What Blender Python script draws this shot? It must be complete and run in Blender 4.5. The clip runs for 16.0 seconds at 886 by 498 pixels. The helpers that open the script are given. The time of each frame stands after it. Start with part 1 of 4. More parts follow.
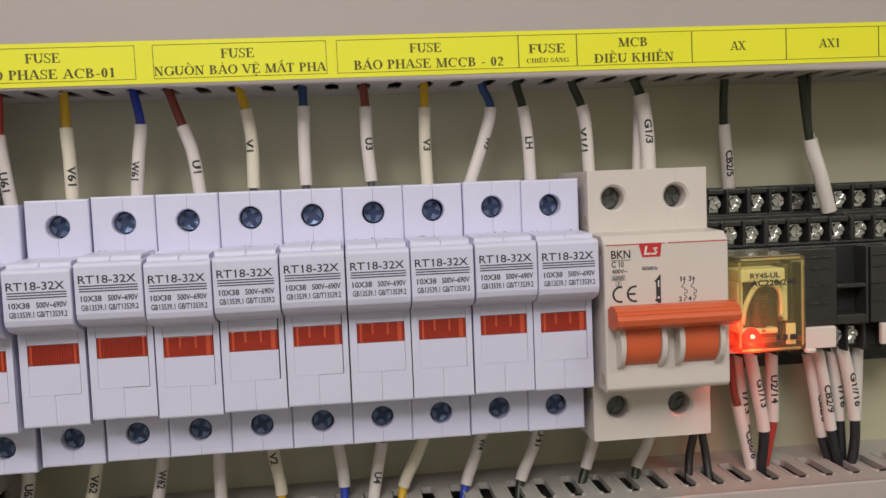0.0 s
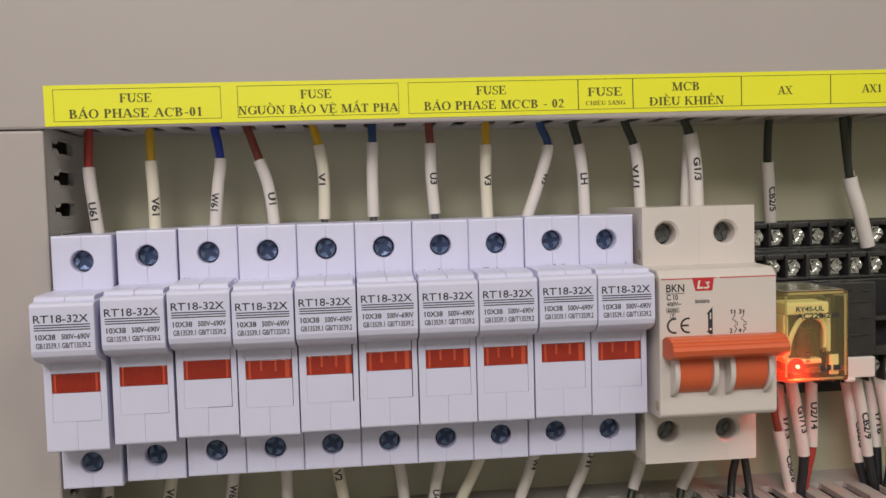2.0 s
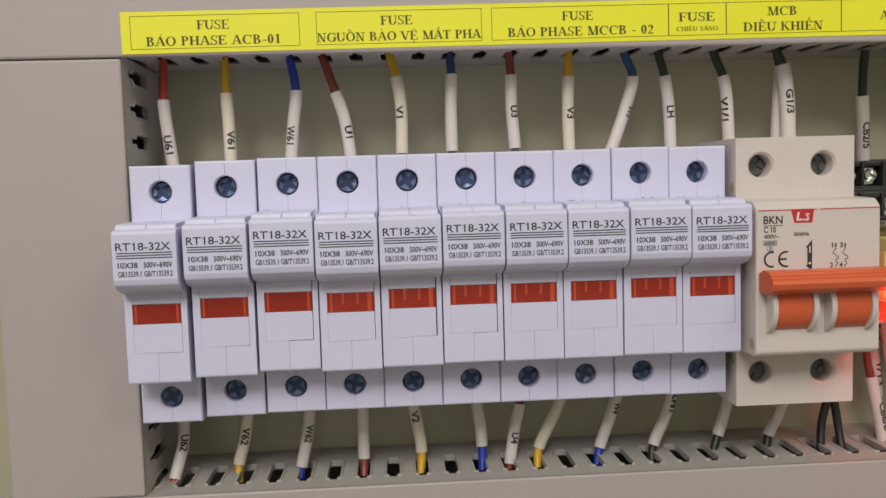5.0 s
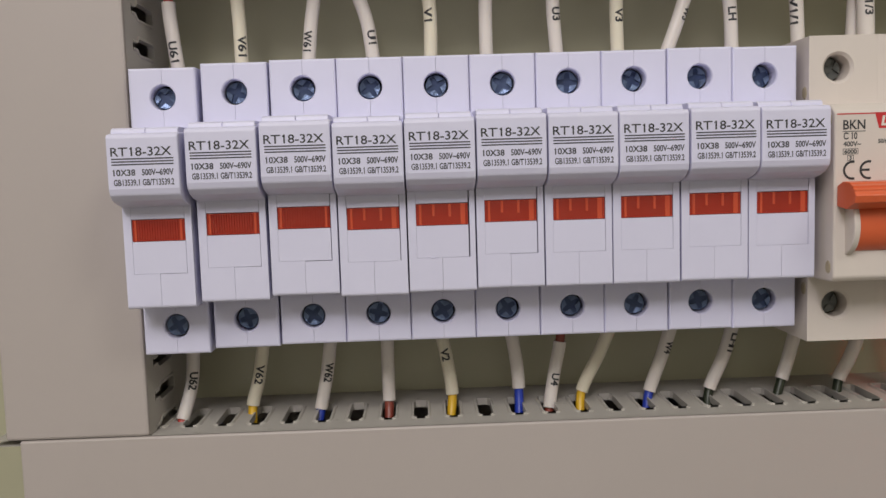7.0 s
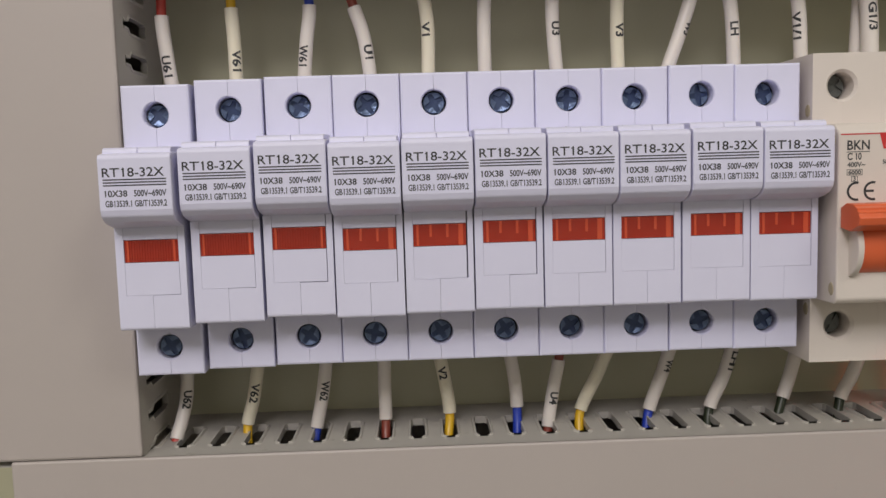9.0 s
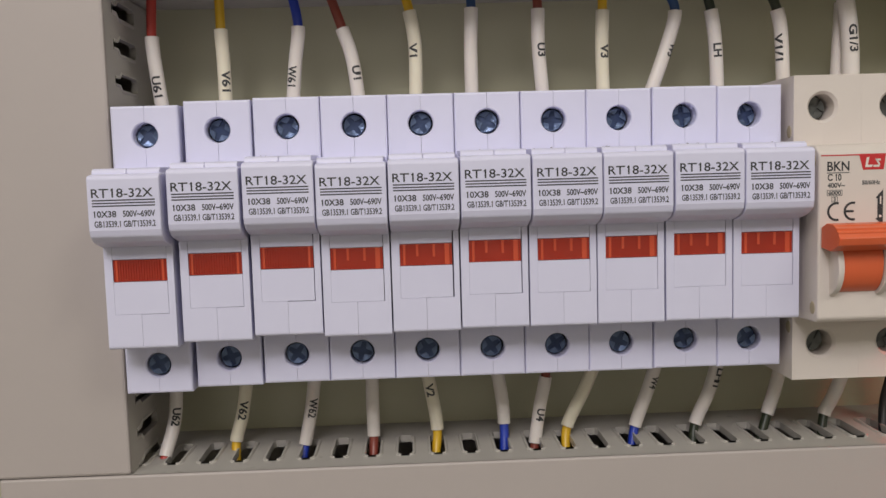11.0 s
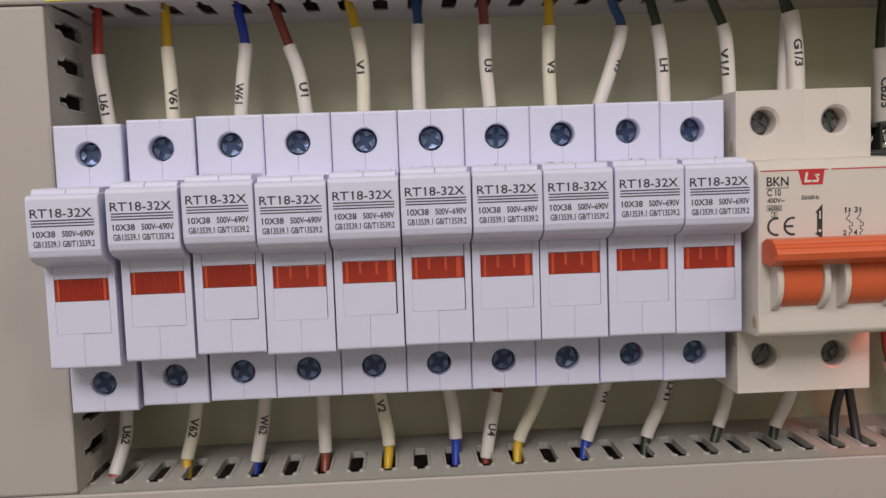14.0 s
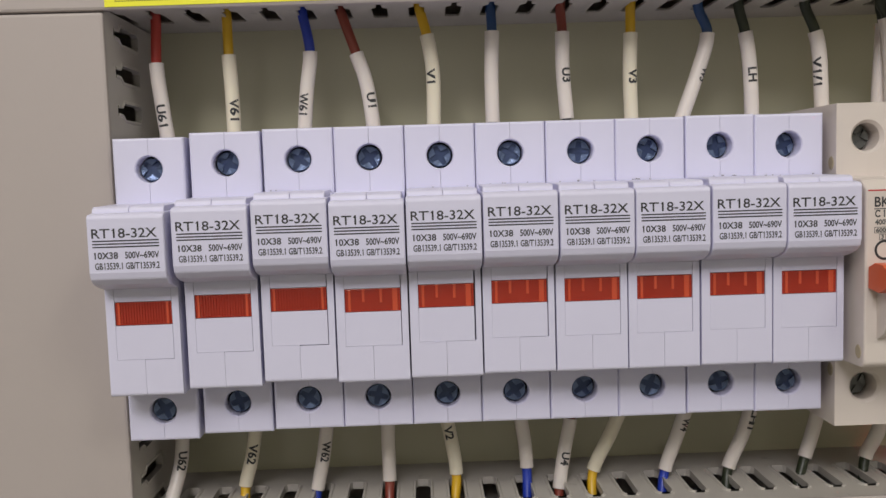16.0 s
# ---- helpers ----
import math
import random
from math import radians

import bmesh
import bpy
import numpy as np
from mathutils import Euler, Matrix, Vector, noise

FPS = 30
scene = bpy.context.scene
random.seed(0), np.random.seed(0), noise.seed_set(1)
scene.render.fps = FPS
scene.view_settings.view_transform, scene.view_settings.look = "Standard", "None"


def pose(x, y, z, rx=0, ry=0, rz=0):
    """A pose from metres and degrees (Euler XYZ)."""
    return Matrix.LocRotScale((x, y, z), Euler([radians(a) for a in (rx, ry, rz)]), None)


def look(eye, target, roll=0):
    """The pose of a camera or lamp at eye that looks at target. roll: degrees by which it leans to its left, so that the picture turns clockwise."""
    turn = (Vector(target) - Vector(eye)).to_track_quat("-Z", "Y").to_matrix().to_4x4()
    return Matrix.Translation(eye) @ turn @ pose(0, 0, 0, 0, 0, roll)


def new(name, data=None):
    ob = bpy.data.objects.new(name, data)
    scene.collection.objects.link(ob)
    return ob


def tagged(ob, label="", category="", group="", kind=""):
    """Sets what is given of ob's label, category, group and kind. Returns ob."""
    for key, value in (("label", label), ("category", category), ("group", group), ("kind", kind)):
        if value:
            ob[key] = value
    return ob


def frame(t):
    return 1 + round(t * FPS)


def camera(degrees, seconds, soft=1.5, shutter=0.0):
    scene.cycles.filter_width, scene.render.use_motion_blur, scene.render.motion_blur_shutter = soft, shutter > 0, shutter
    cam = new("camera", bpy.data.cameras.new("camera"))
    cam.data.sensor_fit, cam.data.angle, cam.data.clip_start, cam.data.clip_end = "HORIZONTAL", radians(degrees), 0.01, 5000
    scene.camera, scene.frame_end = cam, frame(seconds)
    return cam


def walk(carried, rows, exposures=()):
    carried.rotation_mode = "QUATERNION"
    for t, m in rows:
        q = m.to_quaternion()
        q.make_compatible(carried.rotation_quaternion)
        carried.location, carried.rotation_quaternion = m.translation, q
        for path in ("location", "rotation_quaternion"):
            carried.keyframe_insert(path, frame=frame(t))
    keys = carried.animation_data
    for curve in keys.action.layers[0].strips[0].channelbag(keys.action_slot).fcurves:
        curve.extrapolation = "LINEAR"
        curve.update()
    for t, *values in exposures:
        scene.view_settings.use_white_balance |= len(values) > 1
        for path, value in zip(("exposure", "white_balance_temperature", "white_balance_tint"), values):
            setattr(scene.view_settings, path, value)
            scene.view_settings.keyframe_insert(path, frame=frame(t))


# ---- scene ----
cam = camera(55.1, 16.0)
# eye and aim in centimetres
PATH = [
    (0, (10.911, -25.429, 3.666), (11.132, -23.446, 3.532), -2.3),
    (0.5, (10.46, -25.858, 3.928), (10.681, -23.875, 3.797), -2.1),
    (1, (10.002, -25.784, 4.11), (10.217, -23.799, 3.992), -1.9),
    (1.5, (9.496, -26.251, 4.321), (9.706, -24.265, 4.208), -1.8),
    (2, (9.07, -26.735, 4.455), (9.271, -24.748, 4.347), -1.6),
    (2.5, (8.778, -26.944, 4.423), (8.971, -24.956, 4.317), -1.6),
    (3, (8.808, -27.068, 4.25), (8.99, -25.08, 4.138), -1.6),
    (3.5, (8.861, -27.116, 4.2), (9.031, -25.127, 4.08), -1.5),
    (4, (8.473, -26.979, 4.062), (8.625, -24.989, 3.94), -1.6),
    (4.5, (8.027, -26.585, 3.659), (8.164, -24.594, 3.526), -1.7),
    (5, (7.573, -25.853, 2.967), (7.693, -23.862, 2.816), -1.7),
    (5.2, (7.547, -25.486, 2.832), (7.645, -23.495, 2.67), -1.7),
    (7.5, (7.579, -23.03, 0.576), (7.627, -21.04, 0.386), -1.8),
    (8, (7.563, -22.862, 0.845), (7.613, -20.873, 0.645), -1.8),
    (8.5, (7.526, -22.763, 1.135), (7.575, -20.774, 0.938), -1.7),
    (9, (7.605, -22.889, 1.465), (7.659, -20.9, 1.268), -1.7),
    (11.5, (7.828, -23.141, 1.733), (7.903, -21.149, 1.566), -1.7),
    (12, (7.88, -23.241, 1.728), (7.964, -21.25, 1.567), -1.8),
    (12.5, (8.194, -23.597, 1.476), (8.281, -21.605, 1.318), -1.9),
    (13, (8.594, -23.977, 1.06), (8.682, -21.985, 0.894), -2.0),
    (13.5, (8.797, -23.702, 1.436), (8.88, -21.71, 1.275), -2.1),
    (14, (9.139, -23.187, 1.995), (9.223, -21.195, 1.833), -2.0),
    (14.5, (9.262, -22.92, 2.405), (9.341, -20.928, 2.243), -2.0),
    (15, (8.75, -22.625, 2.494), (8.819, -20.633, 2.333), -1.9),
    (15.5, (8.106, -22.079, 2.482), (8.159, -20.086, 2.322), -1.8),
    (16, (7.593, -21.752, 2.529), (7.64, -19.759, 2.364), -1.8),
]
CM = 0.01
walk(cam, [(t, look(Vector(eye) * CM, Vector(target) * CM, roll)) for t, eye, target, roll in PATH])


# ---- light ----
# closed switch room; unseen fill lamps added overhead, nearest one in front and left
LAMPS = [((-0.7, -1.0, 1.07), 0.45, 5.35), ((0.8, -1.0, 1.07), 0.45, 5.8), ((0.05, -1.6, 1.07), 0.45, 5.35)]
for (lx, ly, lz), size, watts in LAMPS:
    lamp = bpy.data.lights.new("overhead_fill_light", "AREA")
    lamp.shape, lamp.size, lamp.energy, lamp.color = "SQUARE", size, watts, (0.975, 0.96, 0.835)
    new("overhead_fill_light", lamp).matrix_world = pose(lx, ly, lz)
# the work lamp over the board, by which its shadows fall
lamp = bpy.data.lights.new("work_lamp_light", "AREA")
lamp.shape, lamp.size, lamp.energy, lamp.color = "DISK", 0.32, 3.7, (1.0, 0.95, 0.985)
new("work_lamp_light", lamp).matrix_world = look((-0.12, -0.85, 0.62), (0.12, 0.0, -0.01))
world = bpy.data.worlds.new("room_air")
world.use_nodes = True
world.node_tree.nodes["Background"].inputs[0].default_value = (0.5, 0.5, 0.5, 1)
world.node_tree.nodes["Background"].inputs[1].default_value = 0.3
scene.world = world
scene.view_settings.exposure = 0.0


# ---- materials ----
def surface(name, color, rough=0.45, metal=0.0, fine=900.0, coarse=45.0, vary=0.06, bump=0.04, spec=0.5, subsurface=0.0, dirt=None):
    """A plain coloured surface with a fine grain, a coarse unevenness and optional specks of dirt."""
    m = bpy.data.materials.new(name)
    m.use_nodes = True
    nt = m.node_tree
    b = nt.nodes["Principled BSDF"]
    tc = nt.nodes.new("ShaderNodeTexCoord")
    n1, n2 = nt.nodes.new("ShaderNodeTexNoise"), nt.nodes.new("ShaderNodeTexNoise")
    n1.inputs["Scale"].default_value, n2.inputs["Scale"].default_value = fine, coarse
    n1.inputs["Detail"].default_value, n2.inputs["Detail"].default_value = 3, 4
    info = nt.nodes.new("ShaderNodeObjectInfo")
    add = nt.nodes.new("ShaderNodeVectorMath")
    nt.links.new(tc.outputs["Object"], add.inputs[0])
    nt.links.new(info.outputs["Random"], add.inputs[1])
    for n in (n1, n2):
        nt.links.new(add.outputs[0], n.inputs["Vector"])
    mixed = nt.nodes.new("ShaderNodeMix")
    mixed.data_type = "RGBA"
    lo = tuple(c * (1 - vary) for c in color)
    hi = tuple(min(1.0, c * (1 + vary)) for c in color)
    mixed.inputs["A"].default_value, mixed.inputs["B"].default_value = (*lo, 1), (*hi, 1)
    nt.links.new(n2.outputs["Fac"], mixed.inputs["Factor"])
    out = mixed.outputs["Result"]
    if dirt:
        n3 = nt.nodes.new("ShaderNodeTexNoise")
        n3.inputs["Scale"].default_value, n3.inputs["Detail"].default_value = 220.0, 6
        nt.links.new(add.outputs[0], n3.inputs["Vector"])
        ramp = nt.nodes.new("ShaderNodeValToRGB")
        ramp.color_ramp.elements[0].position, ramp.color_ramp.elements[1].position = 0.66, 0.76
        ramp.color_ramp.elements[0].color, ramp.color_ramp.elements[1].color = (0, 0, 0, 1), (0.55, 0.55, 0.55, 1)
        nt.links.new(n3.outputs["Fac"], ramp.inputs[0])
        m2 = nt.nodes.new("ShaderNodeMix")
        m2.data_type = "RGBA"
        nt.links.new(ramp.outputs[0], m2.inputs["Factor"])
        nt.links.new(out, m2.inputs["A"])
        m2.inputs["B"].default_value = (*dirt, 1)
        out = m2.outputs["Result"]
    nt.links.new(out, b.inputs["Base Color"])
    mr = nt.nodes.new("ShaderNodeMapRange")
    mr.inputs["To Min"].default_value, mr.inputs["To Max"].default_value = max(0.03, rough - 0.08), min(1, rough + 0.08)
    nt.links.new(n2.outputs["Fac"], mr.inputs["Value"])
    nt.links.new(mr.outputs[0], b.inputs["Roughness"])
    b.inputs["Metallic"].default_value = metal
    b.inputs["Specular IOR Level"].default_value = spec
    if subsurface:
        b.inputs["Subsurface Weight"].default_value = subsurface
        b.inputs["Subsurface Radius"].default_value = (0.002, 0.0015, 0.001)
    if bump:
        bp = nt.nodes.new("ShaderNodeBump")
        bp.inputs["Strength"].default_value, bp.inputs["Distance"].default_value = bump, 0.0004
        nt.links.new(n1.outputs["Fac"], bp.inputs["Height"])
        nt.links.new(bp.outputs[0], b.inputs["Normal"])
    return m


def clear_plastic(name, color, rough=0.08, milky=0.2):
    """A thin clear coloured sheet: tinted see-through with a gloss."""
    m = bpy.data.materials.new(name)
    m.use_nodes = True
    nt = m.node_tree
    nt.nodes.remove(nt.nodes["Principled BSDF"])
    see, gloss, haze = (nt.nodes.new(k) for k in ("ShaderNodeBsdfTransparent", "ShaderNodeBsdfGlossy", "ShaderNodeBsdfTranslucent"))
    see.inputs["Color"].default_value = (*color, 1)
    haze.inputs["Color"].default_value = (*color, 1)
    gloss.inputs["Roughness"].default_value = rough
    m1, m2 = nt.nodes.new("ShaderNodeMixShader"), nt.nodes.new("ShaderNodeMixShader")
    m1.inputs["Fac"].default_value = milky
    milk, m0 = nt.nodes.new("ShaderNodeBsdfDiffuse"), nt.nodes.new("ShaderNodeMixShader")
    milk.inputs["Color"].default_value = (*color, 1)
    nt.links.new(haze.outputs[0], m0.inputs[1])
    nt.links.new(milk.outputs[0], m0.inputs[2])
    nt.links.new(see.outputs[0], m1.inputs[1])
    nt.links.new(m0.outputs[0], m1.inputs[2])
    fr = nt.nodes.new("ShaderNodeFresnel")
    fr.inputs["IOR"].default_value = 1.5
    nt.links.new(fr.outputs[0], m2.inputs["Fac"])
    nt.links.new(m1.outputs[0], m2.inputs[1])
    nt.links.new(gloss.outputs[0], m2.inputs[2])
    nt.links.new(m2.outputs[0], nt.nodes["Material Output"].inputs["Surface"])
    return m


def glowing(name, color, strength):
    m = bpy.data.materials.new(name)
    m.use_nodes = True
    b = m.node_tree.nodes["Principled BSDF"]
    b.inputs["Base Color"].default_value = (*color, 1)
    b.inputs["Emission Color"].default_value = (*color, 1)
    b.inputs["Emission Strength"].default_value = strength
    return m


FUSE_WHITE = surface("cool_white_plastic", (0.70, 0.69, 0.88), 0.38, vary=0.025, bump=0.03)
FUSE_BASE = surface("white_terminal_plastic", (0.71, 0.70, 0.90), 0.42, vary=0.03, bump=0.03)
# near-black that puts the shade of cavities into the colour
CAVITY_SHADE = surface("black_cavity_shade", (0.014, 0.014, 0.016), 0.7, bump=0)
BURR_GREY = surface("grey_moulding_burr", (0.30, 0.29, 0.34), 0.6, vary=0.3, coarse=900, bump=0)
INK = surface("black_print", (0.035, 0.035, 0.04), 0.6, vary=0.2, bump=0)
INK_FAINT = surface("grey_print", (0.12, 0.12, 0.12), 0.6, vary=0.2, bump=0)
SCREW_BLUE = surface("blued_zinc_screw", (0.125, 0.17, 0.295), 0.31, metal=0.55, vary=0.7, coarse=420, fine=650, bump=0.6)
# darker blue of the same screws, standing in for shade in the cross
RECESS_SHADE_BLUE = surface("dark_blue_screw_recess", (0.042, 0.066, 0.15), 0.42, metal=0.2, vary=0.3, coarse=600, bump=0.2)
STEEL = surface("bright_zinc_screw", (0.74, 0.75, 0.70), 0.2, metal=1.0, vary=0.45, coarse=500, fine=500, bump=0.9)
BRASS_DULL = surface("dull_terminal_metal", (0.15, 0.155, 0.155), 0.4, metal=0.7, vary=0.3, coarse=400)
WINDOW_RED = surface("red_indicator_plastic", (0.37, 0.034, 0.019), 0.2, vary=0.15, coarse=160, bump=0, subsurface=0.15)
WINDOW_REFLECTION = surface("light_red_window_reflection", (0.62, 0.095, 0.045), 0.2, vary=0.1, bump=0, subsurface=0.2)
MCB_CREAM = surface("cream_breaker_plastic", (0.70, 0.63, 0.595), 0.42, vary=0.03, bump=0.04)
WELL_SHADE = surface("grey_well_shade", (0.20, 0.19, 0.16), 0.5, vary=0.1)
RIVET_SHADE_TAN = surface("tan_rivet_shade", (0.42, 0.35, 0.24), 0.5, vary=0.15)
ORANGE = surface("orange_toggle_plastic", (0.72, 0.135, 0.05), 0.36, vary=0.05, bump=0.04, subsurface=0.05)
BADGE_RED = surface("red_print", (0.55, 0.03, 0.035), 0.5, vary=0.06, bump=0)
PRINT_WHITE = surface("white_print", (0.78, 0.72, 0.68), 0.5, vary=0.03, bump=0)
DUCT = surface("grey_pvc_duct", (0.47, 0.416, 0.405), 0.5, vary=0.03, coarse=14, fine=1400, bump=0.03)
DUCT_WALL = surface("grey_pvc_duct_wall", (0.46, 0.43, 0.40), 0.5, vary=0.05, coarse=60, bump=0.04, dirt=(0.25, 0.23, 0.2))
PLATE = surface("beige_mounting_plate", (0.495, 0.474, 0.343), 0.24, vary=0.04, coarse=25, fine=1600, bump=0.05)
LABEL_YELLOW = surface("yellow_label_tape", (0.92, 0.90, 0.035), 0.42, vary=0.03, coarse=30, bump=0.01)
LABEL_INK = surface("label_ink", (0.10, 0.085, 0.018), 0.6, vary=0.4, coarse=400, bump=0)
SLEEVE = surface("white_marker_sleeve", (0.74, 0.68, 0.65), 0.33, vary=0.05, coarse=90, bump=0.03, subsurface=0.08)
SLEEVE_WARM = surface("ivory_marker_sleeve", (0.76, 0.70, 0.57), 0.33, vary=0.05, coarse=90, bump=0.03, subsurface=0.08)
WIRE = {
    "red": surface("red_wire_insulation", (0.46, 0.045, 0.035), 0.35, vary=0.1, bump=0.02),
    "maroon": surface("dark_red_wire_insulation", (0.25, 0.05, 0.034), 0.35, vary=0.1, bump=0.02),
    "yellow": surface("yellow_wire_insulation", (0.72, 0.43, 0.02), 0.35, vary=0.1, bump=0.02),
    "blue": surface("blue_wire_insulation", (0.02, 0.05, 0.42), 0.35, vary=0.1, bump=0.02),
    "teal": surface("dark_blue_wire_insulation", (0.02, 0.065, 0.19), 0.35, vary=0.1, bump=0.02),
    "black": surface("black_wire_insulation", (0.022, 0.022, 0.026), 0.4, vary=0.2, bump=0.02),
    "green": surface("blackish_green_wire_insulation", (0.025, 0.032, 0.018), 0.4, vary=0.2, bump=0.02),
}
SOCKET_BLACK = surface("black_socket_plastic", (0.034, 0.032, 0.031), 0.36, vary=0.35, coarse=160, bump=0.25)
TAG_WHITE = surface("white_tag_plastic", (0.76, 0.70, 0.66), 0.4, vary=0.03)
CASE = clear_plastic("yellow_clear_case", (0.93, 0.85, 0.46), 0.09, 0.13)
CASE_SHEEN = clear_plastic("pale_case_sheen", (0.86, 0.82, 0.62), 0.15, 0.5)
BOBBIN = surface("pale_yellow_bobbin", (0.88, 0.88, 0.66), 0.45, vary=0.08)
COPPER = surface("copper_winding", (0.24, 0.16, 0.10), 0.35, metal=0.6, vary=0.2, coarse=500)
LED_RED = glowing("red_lit_led", (1.0, 0.25, 0.22), 9.0)
HALO_RED = glowing("red_lit_lens", (1.0, 0.010, 0.010), 2.4)
INTERIOR_OLIVE = surface("olive_interior_fill", (0.13, 0.115, 0.06), 0.4, metal=0.4, vary=0.15)
WALL_PAINT = surface("room_wall_paint", (0.62, 0.60, 0.57), 0.8, fine=60, coarse=2, bump=0.1)
CEILING_PAINT = surface("room_ceiling_paint", (0.78, 0.77, 0.75), 0.8, fine=60, coarse=2, bump=0.1)
FLOOR_PAINT = surface("pale_floor_screed", (0.38, 0.365, 0.32), 0.5, fine=80, coarse=3, bump=0.1)


# ---- shapes, all in centimetres ----
def boxes(*specs):
    """Bevelled boxes in one bmesh; each x0, x1, y0, y1, z0, z1, bevel."""
    bm = bmesh.new()
    for x0, x1, y0, y1, z0, z1, bev in specs:
        m = Matrix.LocRotScale(((x0 + x1) / 2, (y0 + y1) / 2, (z0 + z1) / 2), None, (x1 - x0, y1 - y0, z1 - z0))
        made = bmesh.ops.create_cube(bm, size=1, matrix=m)
        if bev:
            edges = list({e for v in made["verts"] for e in v.link_edges})
            bmesh.ops.bevel(bm, geom=edges, offset=bev, segments=2, profile=0.5, affect="EDGES")
    return bm


def extruded(profile, x0, x1, bev=0.0, segments=2):
    """A closed outline of (y, z) drawn out along x, with rounded ends and corners."""
    bm = bmesh.new()
    a = [bm.verts.new((x0, y, z)) for y, z in profile]
    b = [bm.verts.new((x1, y, z)) for y, z in profile]
    bm.faces.new(a)
    bm.faces.new(b[::-1])
    n = len(profile)
    for i in range(n):
        bm.faces.new((a[i], b[i], b[(i + 1) % n], a[(i + 1) % n]))
    bmesh.ops.recalc_face_normals(bm, faces=bm.faces)
    if bev:
        sharp = [e for e in bm.edges if len(e.link_faces) == 2 and e.calc_face_angle() > 0.35]
        bmesh.ops.bevel(bm, geom=sharp, offset=bev, segments=segments, profile=0.5, affect="EDGES", clamp_overlap=True)
    return bm


def holed_half(cx, cz, half_w, z0, z1, y0, y1, r, depth, side, gap, bev=0.06, chamfer=0.03):
    """Half of a terminal block, left (side -1) or right (+1) of its middle seam, with half of a round screw well."""
    bm = bmesh.new()
    n = 14
    rings = []
    inner = [(r + chamfer, y0), (r, y0 + chamfer * 1.2), (r, y0 + depth)]

    def rect(inset):
        pts = []
        hw, top, bot = half_w - inset, z1 - inset - cz, z0 + inset - cz
        for i in range(n + 1):
            a = math.pi / 2 - math.pi * i / n
            c, s = max(math.cos(a), 0.0), math.sin(a)
            k = hw / c if c > 1e-6 else 1e9
            k = min(k, top / s if s > 1e-6 else 1e9, bot / s if s < -1e-6 else 1e9)
            pts.append([c * k, s * k])
        for corner in ((hw, top), (hw, bot)):
            j = min(range(n + 1), key=lambda q: (pts[q][0] - corner[0]) ** 2 + (pts[q][1] - corner[1]) ** 2)
            pts[j] = list(corner)
        return pts

    def ring(pts, y):
        return [bm.verts.new((cx + side * max(px, gap), y, cz + pz)) for px, pz in pts]
    arc = [(math.sin(math.pi * i / n), math.cos(math.pi * i / n)) for i in range(n + 1)]
    rings = [ring(rect(0), y1), ring(rect(0), y0 + bev), ring(rect(bev * 0.3), y0 + bev * 0.3), ring(rect(bev), y0)]
    rings += [ring([(c * rr, s * rr) for c, s in arc], yy) for rr, yy in inner]
    for a, b in zip(rings, rings[1:]):
        for i in range(n):
            bm.faces.new((a[i], a[i + 1], b[i + 1], b[i]))
    # closes the seam's cheek above and below the well
    for ends in ([q[0] for q in rings], [q[-1] for q in rings]):
        bm.faces.new([q for q in ends])
    bmesh.ops.recalc_face_normals(bm, faces=bm.faces)
    return bm


def disc(cx, cy, cz, r, depth, n=20):
    """A short round pin along y, from cy to cy + depth."""
    bm = bmesh.new()
    m = Matrix.Translation((cx, cy + depth / 2, cz)) @ Matrix.Rotation(math.pi / 2, 4, "X")
    bmesh.ops.create_cone(bm, cap_ends=True, segments=n, radius1=r, radius2=r, depth=depth, matrix=m)
    return bm


def screw_head(r, gap, y=0.0, deep=0.07, facet=0.02):
    """A cross-recessed screw head: a rimmed disc with four raised quarters."""
    bm = disc(0, y + deep, 0, r, 0.12, 24)
    for q in range(4):
        pts = []
        a0 = q * math.pi / 2
        for i in range(7):
            a = a0 + math.pi / 2 * i / 6
            c, s = math.cos(a) * r, math.sin(a) * r
            pts.append((c, s))
        ux, uz = math.cos(a0 + math.pi / 4), math.sin(a0 + math.pi / 4)
        lim = []
        for c, s in pts:
            lc, ls = c * math.cos(a0) + s * math.sin(a0), -c * math.sin(a0) + s * math.cos(a0)
            lc, ls = max(lc, gap), max(ls, gap)
            lim.append((lc * math.cos(a0) - ls * math.sin(a0), lc * math.sin(a0) + ls * math.cos(a0)))
        lim.append((gap * 2.0 * ux, gap * 2.0 * uz))
        top = [bm.verts.new((c * 0.92, y + facet * (1.0 - (c * c + s * s) / (r * r)), s * 0.92)) for c, s in lim]
        low = [bm.verts.new((c, y + deep + 0.01, s)) for c, s in lim]
        bm.faces.new(top)
        for i in range(len(lim)):
            j = (i + 1) % len(lim)
            bm.faces.new((top[i], top[j], low[j], low[i]))
    bmesh.ops.recalc_face_normals(bm, faces=bm.faces)
    return bm


def smooth_path(pts, steps=8):
    """Points of a rounded line through pts (Catmull-Rom)."""
    p = [Vector(q) for q in pts]
    p = [p[0] * 2 - p[1]] + p + [p[-1] * 2 - p[-2]]
    out = []
    for i in range(1, len(p) - 2):
        for k in range(steps):
            t = k / steps
            a, b, c, d = p[i - 1], p[i], p[i + 1], p[i + 2]
            out.append(0.5 * ((2 * b) + (c - a) * t + (2 * a - 5 * b + 4 * c - d) * t * t + (3 * b - a - 3 * c + d) * t ** 3))
    out.append(p[-2])
    return out


